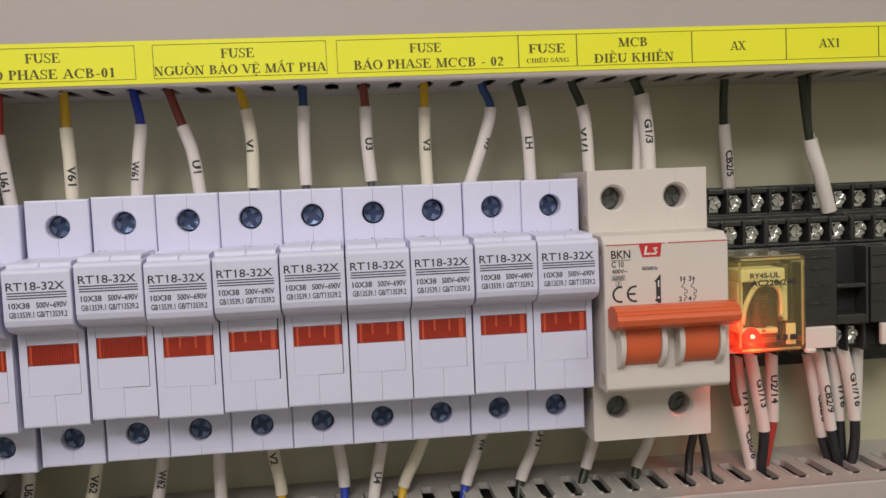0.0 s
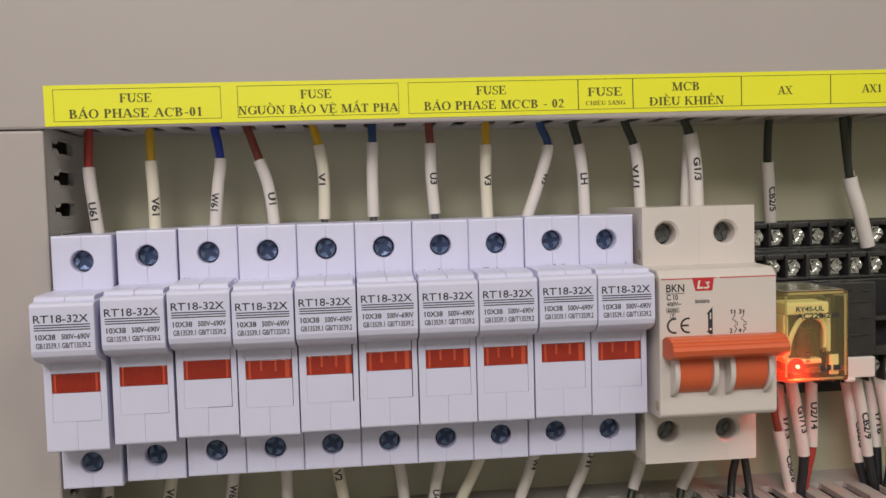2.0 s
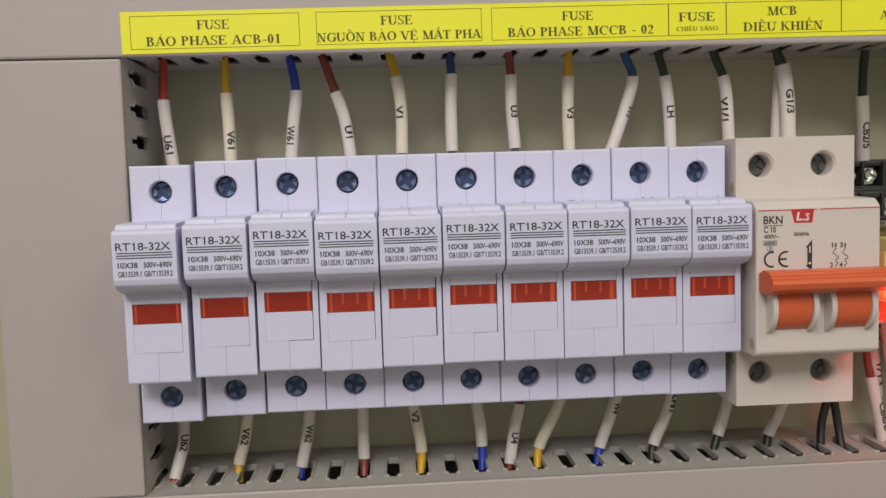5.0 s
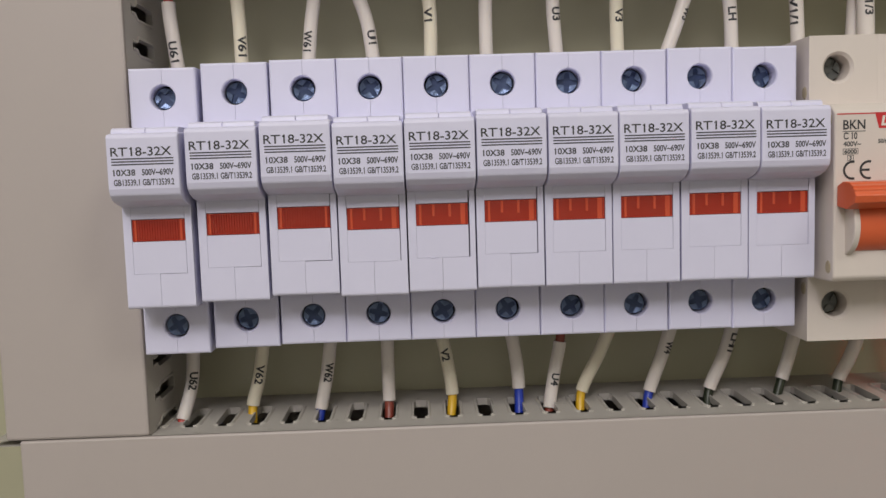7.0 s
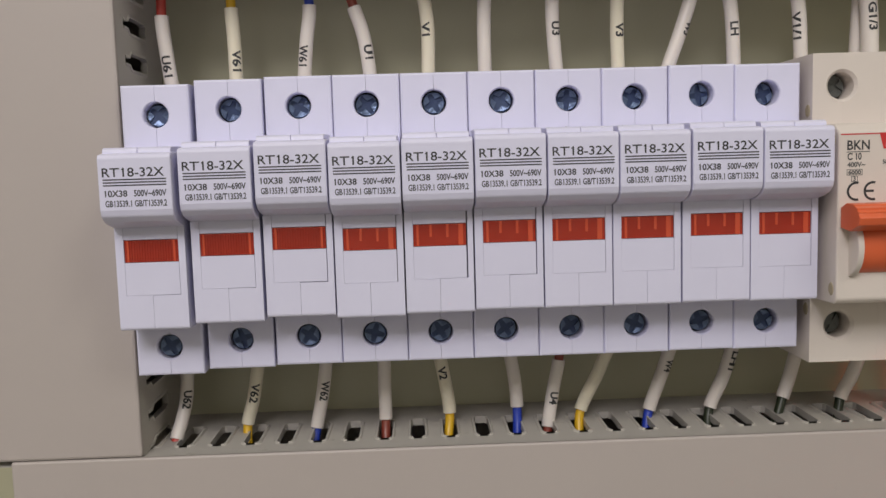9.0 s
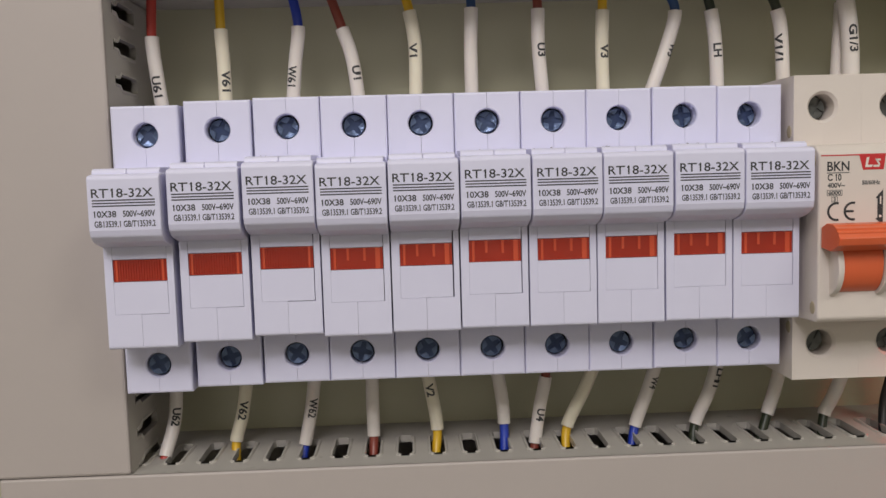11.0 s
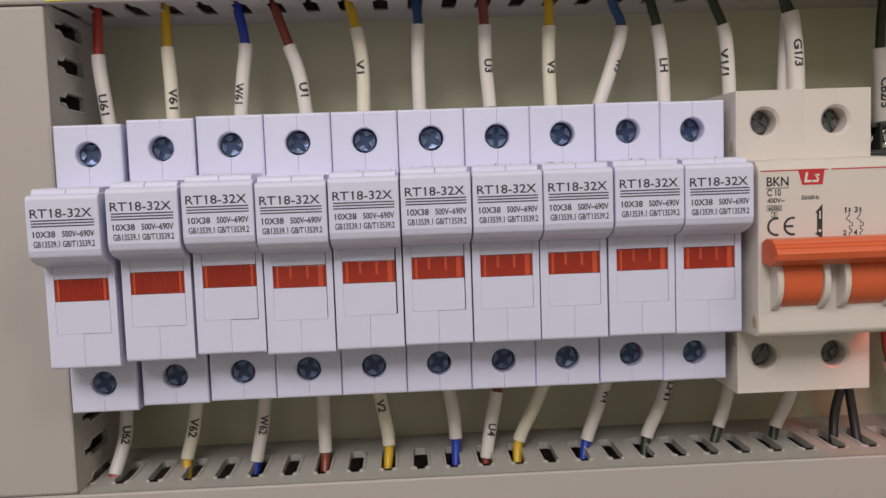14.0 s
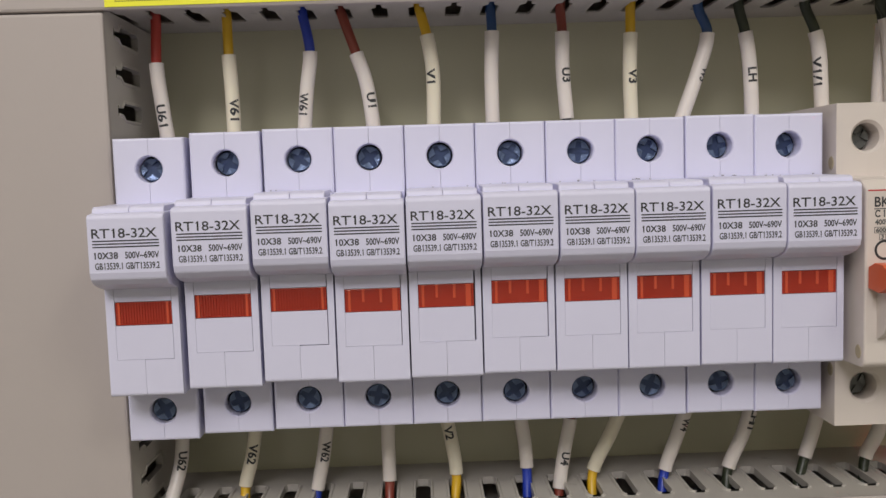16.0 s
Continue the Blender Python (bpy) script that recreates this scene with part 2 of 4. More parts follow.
def tube(line, r, n=14, caps=True, hollow=0.0):
    """A round tube along a line of points; hollow: the wall of an open sleeve."""
    bm = bmesh.new()
    rings, inner = [], []
    for i, c in enumerate(line):
        d = (line[min(i + 1, len(line) - 1)] - line[max(i - 1, 0)]).normalized()
        u = d.cross(Vector((0, 1, 0))).normalized()
        v = u.cross(d).normalized()
        rings.append([bm.verts.new(c + (u * math.cos(2 * math.pi * k / n) + v * math.sin(2 * math.pi * k / n)) * r) for k in range(n)])
    for a, b in zip(rings, rings[1:]):
        for k in range(n):
            f = bm.faces.new((a[k], a[(k + 1) % n], b[(k + 1) % n], b[k]))
            f.smooth = True
    if caps:
        for end, c in ((rings[0], line[0]), (rings[-1], line[-1])):
            if hollow:
                lip = [bm.verts.new(q.co) for q in end]
                ring2 = [bm.verts.new(c + (q.co - c) * (1 - hollow)) for q in end]
                d = (line[1] - line[0]).normalized() if end is rings[0] else (line[-2] - line[-1]).normalized()
                ring3 = [bm.verts.new(q.co + d * 0.12) for q in ring2]
                for k in range(n):
                    bm.faces.new((lip[k], lip[(k + 1) % n], ring2[(k + 1) % n], ring2[k]))
                    bm.faces.new((ring2[k], ring2[(k + 1) % n], ring3[(k + 1) % n], ring3[k]))
            else:
                bm.faces.new(end)
    bmesh.ops.recalc_face_normals(bm, faces=bm.faces)
    return bm


def as_mesh(name, bm, material):
    """Turns a bmesh in centimetres into a mesh in metres."""
    bmesh.ops.scale(bm, vec=(CM, CM, CM), verts=bm.verts)
    me = bpy.data.meshes.new(name)
    bm.to_mesh(me)
    bm.free()
    me.materials.append(material)
    return me


def part(name, bm, material, parent, label="", smooth=False):
    me = as_mesh(name, bm, material) if isinstance(bm, bmesh.types.BMesh) else bm
    ob = new(name, me)
    ob.parent = parent
    if smooth:
        for p in me.polygons:
            p.use_smooth = True
    return tagged(ob, label)


def thing(name, at, label, category, group="", kind=""):
    ob = new(name)
    ob.empty_display_size = 0.01
    ob.location = Vector(at) * CM
    return tagged(ob, label, category, group, kind)



def ink_end(text, size):
    """Where the ink of a piece of writing ends."""
    if not text.strip():
        return -1.0
    cu = bpy.data.curves.new("writing", "FONT")
    cu.body, cu.size = text, size / 0.70
    ob = bpy.data.objects.new("writing", cu)
    scene.collection.objects.link(ob)
    bpy.context.view_layer.update()
    end = max(c[0] for c in ob.bound_box)
    bpy.data.objects.remove(ob)
    return end


def letters(text, size, material, width=0.0, bold=0.0, align="LEFT"):
    """Flat writing as a bmesh in the x-z plane facing -y, its baseline at z = 0; size: the height of a capital; width: squeezed to fit."""
    cu = bpy.data.curves.new("writing", "FONT")
    cu.body, cu.size, cu.resolution_u, cu.offset = text, size / 0.70, 3, bold / 2
    ob = bpy.data.objects.new("writing", cu)
    scene.collection.objects.link(ob)
    bpy.context.view_layer.update()
    me = bpy.data.meshes.new_from_object(ob.evaluated_get(bpy.context.evaluated_depsgraph_get()))
    bpy.data.objects.remove(ob)
    bm = bmesh.new()
    bm.from_mesh(me)
    bpy.data.meshes.remove(me)
    # the figure one gets its flag, and room for it
    ones = [(ink_end(text[:i], size), ink_end(text[:i + 1], size)) for i, ch in enumerate(text) if ch == "1"]
    room = 0.11 * size
    home = {v: v.co.x for v in bm.verts}
    for before, _ in ones:
        for v, x in home.items():
            if x > before + 0.001 * size:
                v.co.x += room
    for i, (_, end) in enumerate(ones):
        e = end + room * (i + 1)
        bm.faces.new([bm.verts.new((e + a * size, b * size, 0)) for a, b in ((-0.01, 1.0), (-0.10, 1.0), (-0.15, 0.90), (-0.26, 0.84), (-0.26, 0.74), (-0.01, 0.80))])
    xs = [v.co.x for v in bm.verts]
    x0, x1 = min(xs), max(xs)
    k = width / (x1 - x0) if width else 1.0
    shift = {"LEFT": 0.0, "CENTER": -(x1 - x0) * k / 2, "RIGHT": -(x1 - x0) * k}[align]
    for v in bm.verts:
        v.co = Vector(((v.co.x - x0) * k + shift, 0.0, v.co.y))
    return bm


def serif_letters(text, size, width):
    """Roman capitals with serifs, built from stems, hairlines and bows, centred on x = 0."""
    bm = bmesh.new()
    THICK, HAIR = 0.185, 0.07
    marks = {"\u00c1": "A'", "\u1ed2": "O^`", "\u1ea2": "A?", "\u1ec6": "E^.", "\u1ea4": "A^'", "\u1ebe": "E^'", "\u1ec0": "E^`", "\u1ec2": "E^?"}
    pen = [0.0]
    layer = [0]

    def quad(pts):
        layer[0] += 1
        lift = -0.0003 * (layer[0] % 5)
        bm.faces.new([bm.verts.new((pen[0] + px, lift, pz)) for px, pz in pts])

    def hair(x0, x1, z, w=HAIR):
        quad(((x0, z - w / 2), (x1, z - w / 2), (x1, z + w / 2), (x0, z + w / 2)))

    def slant(x0, z0, x1, z1, w):
        quad(((x0 - w / 2, z0), (x0 + w / 2, z0), (x1 + w / 2, z1), (x1 - w / 2, z1)))

    def foot(x, z):
        hair(x - 0.17, x + 0.17, z + (HAIR / 2 if z < 0.5 else -HAIR / 2))

    def stem(x, z0=0.0, z1=1.0, w=THICK, low=True, high=True):
        slant(x, z0, x, z1, w)
        if low:
            foot(x, z0)
        if high:
            foot(x, z1)

    def bow(cx, cz, rx, rz, a0, a1, side=THICK, flat=HAIR):
        n = 14
        ring = []
        for i in range(n + 1):
            a = radians(a0 + (a1 - a0) * i / n)
            c, s = math.cos(a), math.sin(a)
            ring.append(((cx + c * rx, cz + s * rz), (cx + c * (rx - side), cz + s * (rz - flat))))
        for p, q in zip(ring, ring[1:]):
            quad((p[0], q[0], q[1], p[1]))

    def glyph(ch):
        if ch == "A":
            slant(0.06, 0, 0.38, 1, HAIR), slant(0.40, 1, 0.70, 0, THICK), hair(0.16, 0.58, 0.33), foot(0.08, 0), foot(0.68, 0)
            return 0.82
        if ch in "BDEFHIKPT1\u0110":
            stem(0.33 if ch == "T" else 0.28 if ch == "1" else 0.17, high=ch != "1")
        if ch == "B":
            bow(0.30, 0.76, 0.30, 0.24, -90, 90), bow(0.30, 0.27, 0.36, 0.27, -90, 90), hair(0.1, 0.31, 0.97), hair(0.1, 0.31, 0.53), hair(0.1, 0.31, 0.03)
            return 0.74
        if ch in "CG":
            bow(0.45, 0.5, 0.42, 0.52, 48, 312 if ch == "C" else 335), slant(0.77, 0.66, 0.77, 1.0, HAIR)
            if ch == "G":
                stem(0.74, 0.05, 0.42, low=False)
            return 0.86
        if ch in "D\u0110":
            bow(0.32, 0.5, 0.48, 0.5, -90, 90), hair(0.1, 0.33, 0.97), hair(0.1, 0.33, 0.03)
            if ch != "D":
                hair(0.0, 0.36, 0.5, 0.07)
            return 0.88
        if ch in "EF":
            hair(0.1, 0.62, 0.97), hair(0.17, 0.47, 0.52), slant(0.61, 0.78, 0.61, 1.0, HAIR), slant(0.46, 0.40, 0.46, 0.64, HAIR)
            if ch == "E":
                hair(0.1, 0.64, 0.03), slant(0.65, 0.0, 0.65, 0.24, HAIR)
            return 0.74 if ch == "E" else 0.66
        if ch == "H":
            stem(0.67), hair(0.2, 0.65, 0.5)
            return 0.86
        if ch == "I":
            return 0.38
        if ch == "K":
            slant(0.22, 0.42, 0.62, 1, HAIR), slant(0.36, 0.60, 0.70, 0, THICK), foot(0.62, 1), foot(0.72, 0)
            return 0.86
        if ch == "M":
            stem(0.14, w=HAIR), slant(0.18, 1, 0.48, 0, THICK), slant(0.50, 0, 0.80, 1, HAIR), stem(0.84)
            return 1.02
        if ch == "N":
            stem(0.14, w=HAIR), slant(0.17, 1, 0.66, 0, THICK), stem(0.68, w=HAIR, low=False)
            return 0.84
        if ch == "O":
            bow(0.43, 0.5, 0.42, 0.52, 0, 360)
            return 0.86
        if ch == "P":
            bow(0.30, 0.73, 0.32, 0.27, -90, 90), hair(0.1, 0.31, 0.97), hair(0.17, 0.31, 0.48)
            return 0.66
        if ch == "S":
            bow(0.30, 0.75, 0.24, 0.27, 40, 250, 0.12, 0.07), bow(0.30, 0.27, 0.26, 0.28, -145, 75, 0.12, 0.07), slant(0.16, 0.62, 0.46, 0.40, 0.15), slant(0.54, 0.70, 0.54, 1.0, HAIR), slant(0.06, 0.0, 0.06, 0.30, HAIR)
            return 0.62
        if ch == "T":
            hair(0.02, 0.64, 0.97), slant(0.04, 0.74, 0.04, 1, HAIR), slant(0.62, 0.74, 0.62, 1, HAIR)
            return 0.70
        if ch == "U":
            stem(0.17, 0.3, 1, low=False), bow(0.415, 0.32, 0.32, 0.33, 180, 360), stem(0.70, 0.3, 1, w=HAIR, low=False)
            return 0.84
        if ch == "V":
            slant(0.08, 1, 0.40, 0, THICK), slant(0.42, 0, 0.70, 1, HAIR), foot(0.08, 1), foot(0.70, 1)
            return 0.80
        if ch == "X":
            slant(0.10, 1, 0.66, 0, THICK), slant(0.10, 0, 0.64, 1, HAIR), foot(0.1, 1), foot(0.66, 0), foot(0.1, 0), foot(0.64, 1)
            return 0.80
        if ch == "0":
            bow(0.28, 0.5, 0.25, 0.51, 0, 360)
            return 0.58
        if ch == "1":
            slant(0.10, 0.82, 0.24, 0.98, 0.06)
            return 0.56
        if ch == "2":
            bow(0.27, 0.70, 0.24, 0.30, -25, 165), slant(0.44, 0.60, 0.10, 0.06, 0.10), hair(0.03, 0.52, 0.05, 0.11)
            return 0.58
        if ch == "-":
            hair(0.06, 0.36, 0.36, 0.10)
            return 0.42
        return 0.36
    for ch in text:
        base, extra = (marks[ch][0], marks[ch][1:]) if ch in marks else (ch, "")
        step = glyph(base)
        mid, up = step / 2 - 0.02, 1.08
        for mk in extra:
            if mk == "^":
                slant(mid - 0.16, up, mid, up + 0.16, 0.07), slant(mid + 0.16, up, mid, up + 0.16, 0.07)
                up += 0.12
            elif mk == "'":
                slant(mid, up, mid + 0.14, up + 0.20, 0.09)
            elif mk == "`":
                slant(mid, up, mid - 0.14, up + 0.20, 0.09)
            elif mk == "?":
                bow(mid, up + 0.12, 0.09, 0.1, -90, 150, 0.05, 0.05)
            elif mk == ".":
                slant(mid, -0.26, mid, -0.13, 0.13)
        pen[0] += step + 0.03
    total = pen[0]
    for v in bm.verts:
        v.co = Vector(((v.co.x / total - 0.5) * width, v.co.y, v.co.z * size))
    return bm


def moved(bm, x=0.0, y=0.0, z=0.0):
    bmesh.ops.translate(bm, vec=(x, y, z), verts=bm.verts)
    return bm


def joined(*bms):
    out = bmesh.new()
    for bm in bms:
        me = bpy.data.meshes.new("join")
        bm.to_mesh(me)
        bm.free()
        out.from_mesh(me)
        bpy.data.meshes.remove(me)
    return out


# ---- the structure: plate, room ----
def plain(name, spec, material, label, category):
    ob = new(name, as_mesh(name, boxes((*spec, 0.0)), material))
    return tagged(ob, label, category, kind="structure")


plain("wall_mounting_plate", (-32, 62, 4.4, 4.65, -42, 52), PLATE, "beige painted steel mounting plate behind the devices", "mounting plate")
plain("wall_cabinet_back", (-34, 64, 4.66, 12, -44, 54), PLATE, "beige painted steel back box of the switch cabinet", "cabinet wall")
plain("wall_back", (-130, 130, 12, 20, -140, 110), WALL_PAINT, "plain painted room wall", "wall")
plain("wall_front", (-130, 130, -208, -200, -140, 110), WALL_PAINT, "plain painted room wall", "wall")
plain("wall_left", (-138, -130, -208, 20, -140, 110), WALL_PAINT, "plain painted room wall", "wall")
plain("wall_right", (130, 138, -208, 20, -140, 110), WALL_PAINT, "plain painted room wall", "wall")
plain("floor", (-138, 138, -208, 20, -148, -140), FLOOR_PAINT, "pale grey screed floor of the switch room", "floor")
plain("ceiling", (-138, 138, -208, 20, 110, 118), CEILING_PAINT, "plain white ceiling of the switch room", "ceiling")


# ---- wiring ducts ----
def slotted_wall(cells, pitch, phase, across, thick, keyhole, rim):
    """A duct wall in the plane of u (along) and v (across), with one keyhole slot a cell; returns verts of (u, v, w) and faces."""
    v0, v1 = across
    hole = [(-0.12, 1.08), (0.12, 1.08), (0.17, 1.13), (0.215, 1.24), (0.215, 2.72), (0.15, 2.84), (-0.15, 2.84), (-0.215, 2.72), (-0.215, 1.24), (-0.17, 1.13)]
    if keyhole:
        hole = [(-0.07, 1.0), (0.07, 1.0), (0.08, 1.34), (0.215, 1.5)] + hole[4:8] + [(-0.215, 1.5), (-0.08, 1.34)]
    bm = bmesh.new()
    h = pitch / 2
    outer = [bm.verts.new((u, v, 0)) for u, v in ((-h, v0), (h, v0), (h, v1), (-h, v1))]
    inner = [bm.verts.new((u, v, 0)) for u, v in hole]
    edges = [bm.edges.new((outer[i], outer[(i + 1) % 4])) for i in range(4)]
    edges += [bm.edges.new((inner[i], inner[(i + 1) % len(inner)])) for i in range(len(inner))]
    bmesh.ops.triangle_fill(bm, use_beauty=True, edges=edges)
    bm.verts.ensure_lookup_table()
    bm.verts.index_update()
    cv = [tuple(v.co) for v in bm.verts]
    cf = [[v.index for v in f.verts] for f in bm.faces]
    bm.free()
    n = len(cv)
    k = len(hole)
    verts, faces = [], []
    for c in cells:
        base = len(verts)
        u0 = phase + c * pitch
        verts += [(u + u0, v, 0.0) for u, v, _ in cv]
        faces += [[base + i for i in f] for f in cf]
        b2 = len(verts)
        verts += [(u + u0, v, thick) for u, v, _ in cv]
        faces += [[b2 + i for i in reversed(f)] for f in cf]
        for i in range(k):
            j = (i + 1) % k
            faces.append([base + 4 + i, base + 4 + j, b2 + 4 + j, b2 + 4 + i])
        # a raised rounded rim round the slot
        b3 = len(verts)
        for grow, lift in ((0.0, 0.0), (0.0, -rim), (0.05, -rim), (0.09, 0.0)):
            for u, v in hole:
                du = grow if u > 0 else -grow
                dv = grow if v > 2.7 else 0.0
                verts.append((u + du + u0, v + dv, lift))
        for ring in range(3):
            for i in range(k):
                j = (i + 1) % k
                faces.append([b3 + ring * k + i, b3 + ring * k + j, b3 + (ring + 1) * k + j, b3 + (ring + 1) * k + i])
    return verts, faces


def wall_part(parent, cells, pitch, phase, place, keyhole=True, thick=0.16, rim=0.03, label=""):
    verts, faces = slotted_wall(cells, pitch, phase, (0.39, 4.4), thick, keyhole, rim)
    me = bpy.data.meshes.new("slotted_wall")
    me.from_pydata([tuple(c * CM for c in place(u, v, w)) for u, v, w in verts], [], faces)
    me.materials.append(DUCT_WALL)
    bm = bmesh.new()
    bm.from_mesh(me)
    bmesh.ops.remove_doubles(bm, verts=bm.verts, dist=0.000002)
    bmesh.ops.recalc_face_normals(bm, faces=bm.faces)
    bm.to_mesh(me)
    bm.free()
    ob = new("slotted_wall", me)
    ob.parent = parent
    return tagged(ob, label)


upper = thing("wiring_duct", (0, 0, 0), "grey plastic wiring duct with a smooth cover above the devices", "cable duct", "wiring ducts")
part("cover", boxes((-18.0, 45.0, 0.35, 0.62, 7.04, 15.2, 0.08)), DUCT, upper, "smooth grey cover")
wall_part(upper, range(-4, 44), 1.0, 0.63, lambda u, v, w: (u, v, 7.13 + w), thick=0.05, rim=0.008)
part("back_wall", boxes((-18.0, 45.0, 4.2, 4.39, 7.3, 15.1, 0.0)), DUCT_WALL, upper)
part("far_wall", boxes((-18.0, 45.0, 0.64, 4.19, 14.9, 15.1, 0.0)), DUCT_WALL, upper)
left = thing("wiring_duct", (0, 0, 0), "grey plastic upright wiring duct with keyhole slots beside the fuses", "cable duct", "wiring ducts")
part("cover", boxes((-4.32, -0.31, 0.35, 0.62, -6.40, 7.0, 0.08)), DUCT, left, "smooth grey cover")
wall_part(left, range(-7, 7), 1.0, 0.58, lambda u, v, w: (-0.29 - w, v, u))
part("back_wall", boxes((-4.2, -0.6, 4.2, 4.39, -6.4, 7.0, 0.0)), DUCT_WALL, left)
part("far_wall", boxes((-4.25, -4.05, 0.64, 4.19, -6.4, 7.0, 0.0)), DUCT_WALL, left)
lower = thing("wiring_duct", (0, 0, 0), "grey plastic wiring duct with slotted top edge below the devices", "cable duct", "wiring ducts")
part("cover", boxes((-3.95, 45.0, 0.35, 0.62, -14.6, -6.42, 0.06)), DUCT, lower, "smooth grey cover")
wall_part(lower, range(-4, 44), 0.966, -0.36, lambda u, v, w: (u, v, -6.40 - w), False, rim=0.055)
part("back_wall", boxes((-3.9, 45.0, 4.2, 4.39, -14.5, -6.5, 0.0)), DUCT_WALL, lower)
part("far_wall", boxes((-3.9, 45.0, 0.64, 4.19, -14.5, -14.3, 0.0)), DUCT_WALL, lower)

rail = thing("mounting_rail", (0, 0, 0), "galvanised steel mounting rail behind the row of devices", "rail")
part("rail_profile", extruded([(3.62, 1.75), (3.62, 1.35), (4.3, 1.35), (4.3, -1.35), (3.62, -1.35), (3.62, -1.75), (3.72, -1.75), (3.72, -1.45), (4.39, -1.45), (4.39, 1.45), (3.72, 1.45), (3.72, 1.75)], -0.3, 40.0), STEEL, rail)


# ---- yellow label strip ----
def label_strip():
    """One long self-adhesive strip on the upper duct's cover; it climbs slightly to the right."""
    t = thing("label_strip", (-0.24, 0.345, 7.13), "yellow adhesive label strip with black circuit names on duct cover", "label")
    t.rotation_euler = (0, radians(-0.36), 0)
    tape = part("tape", boxes((0, 31.5, -0.012, 0.0, -0.02, 1.215, 0.0)), LABEL_YELLOW, t)
    y = -0.017

    def frame_lines(x0, x1, z0, z1, w=0.015):
        return boxes((x0, x1, y, y + 0.004, z0, z0 + w, 0), (x0, x1, y, y + 0.004, z1 - w, z1, 0), (x0, x0 + w, y, y + 0.004, z0 + w, z1 - w, 0), (x1 - w, x1, y, y + 0.004, z0 + w, z1 - w, 0))
    for x0, x1 in ((0.27, 5.27), (5.77, 10.78), (11.08, 16.58), (16.58, 18.4), (18.4, 22.08), (22.08, 25.18), (25.18, 28.3), (28.3, 31.2)):
        part("printed_frame", frame_lines(x0, x1, 0.11, 1.09), LABEL_INK, tape)
    rows = (("FUSE", 2.72, 0.66, 0.27, 0.98), ("B\u00c1O PHASE ACB-01", 2.72, 0.20, 0.27, 4.0), ("FUSE", 8.2, 0.66, 0.27, 0.98), ("NGU\u1ed2N B\u1ea2O V\u1ec6 M\u1ea4T PHA", 8.27, 0.20, 0.26, 4.98),
            ("FUSE", 13.75, 0.66, 0.27, 0.98), ("B\u00c1O PHASE MCCB - 02", 13.85, 0.20, 0.27, 4.55), ("FUSE", 17.48, 0.54, 0.27, 1.16), ("CHI\u1ebeU S\u00c1NG", 17.48, 0.25, 0.13, 1.32),
            ("MCB", 20.2, 0.66, 0.27, 0.96), ("\u0110I\u1ec0U KHI\u1ec2N", 20.22, 0.19, 0.27, 2.55), ("AX", 23.6, 0.46, 0.27, 0.5), ("AX1", 26.65, 0.46, 0.27, 0.72))
    for text, x, z, size, width in rows:
        part("printed_line", moved(serif_letters(text, size, width), x, y, z), LABEL_INK, tape)
    return t


label_strip()


# ---- fuse holders ----
W = 1.782


def cover_half(x_out, x_in, x_mid, bottom, y, shelf):
    """One half of a handle's lower cover: the upright beside the window and the foot under the flap, in one piece."""
    lo, up = -2.33, 0.42
    bm = bmesh.new()
    outline = [(x_out, up), (x_out, lo), (x_mid, lo), (x_mid, bottom), (x_in, bottom), (x_in, up)]
    front = [bm.verts.new((x, y, z)) for x, z in outline]
    back = [bm.verts.new((x, shelf, z)) for x, z in outline]
    bm.faces.new(front)
    bm.faces.new(back[::-1])
    for i in range(6):
        j = (i + 1) % 6
        bm.faces.new((front[i], front[j], back[j], back[i]))
    bmesh.ops.recalc_face_normals(bm, faces=bm.faces)

    def edge(i, j):
        return next(e for e in front[i].link_edges if e.other_vert(front[i]) is front[j])
    low, side = edge(1, 2), edge(0, 1)
    bmesh.ops.bevel(bm, geom=[low], offset=0.085, segments=3, profile=0.5, affect="EDGES")
    if side.is_valid:
        bmesh.ops.bevel(bm, geom=[side], offset=0.02, segments=2, profile=0.5, affect="EDGES")
    return bm


def print_meshes():
    """The black print on a fuse handle, alike on all of them."""
    m = {"title": as_mesh("printed_line", moved(letters("RT18-32X", 0.215, INK, 1.49, 0.006), 0.13, -2.006, 1.61), INK)}
    for i, z in enumerate((1.385, 1.455, 1.525)):
        m["rule%d" % i] = as_mesh("printed_rule", boxes((0.14, 1.66, -2.006, -2.001, z, z + 0.03, 0)), INK)
    m["rating"] = as_mesh("printed_line", moved(joined(letters("10X38", 0.15, INK, 0.55, 0.009), moved(letters("500V~690V", 0.15, INK, 0.78, 0.009), 0.71)), 0.16, -2.006, 1.13), INK)
    m["norm"] = as_mesh("printed_line", moved(letters("GB13539.1 GB/T13539.2", 0.15, INK, 1.48, 0.008), 0.17, -2.006, 0.885), INK)
    return m


PRINTS = print_meshes()


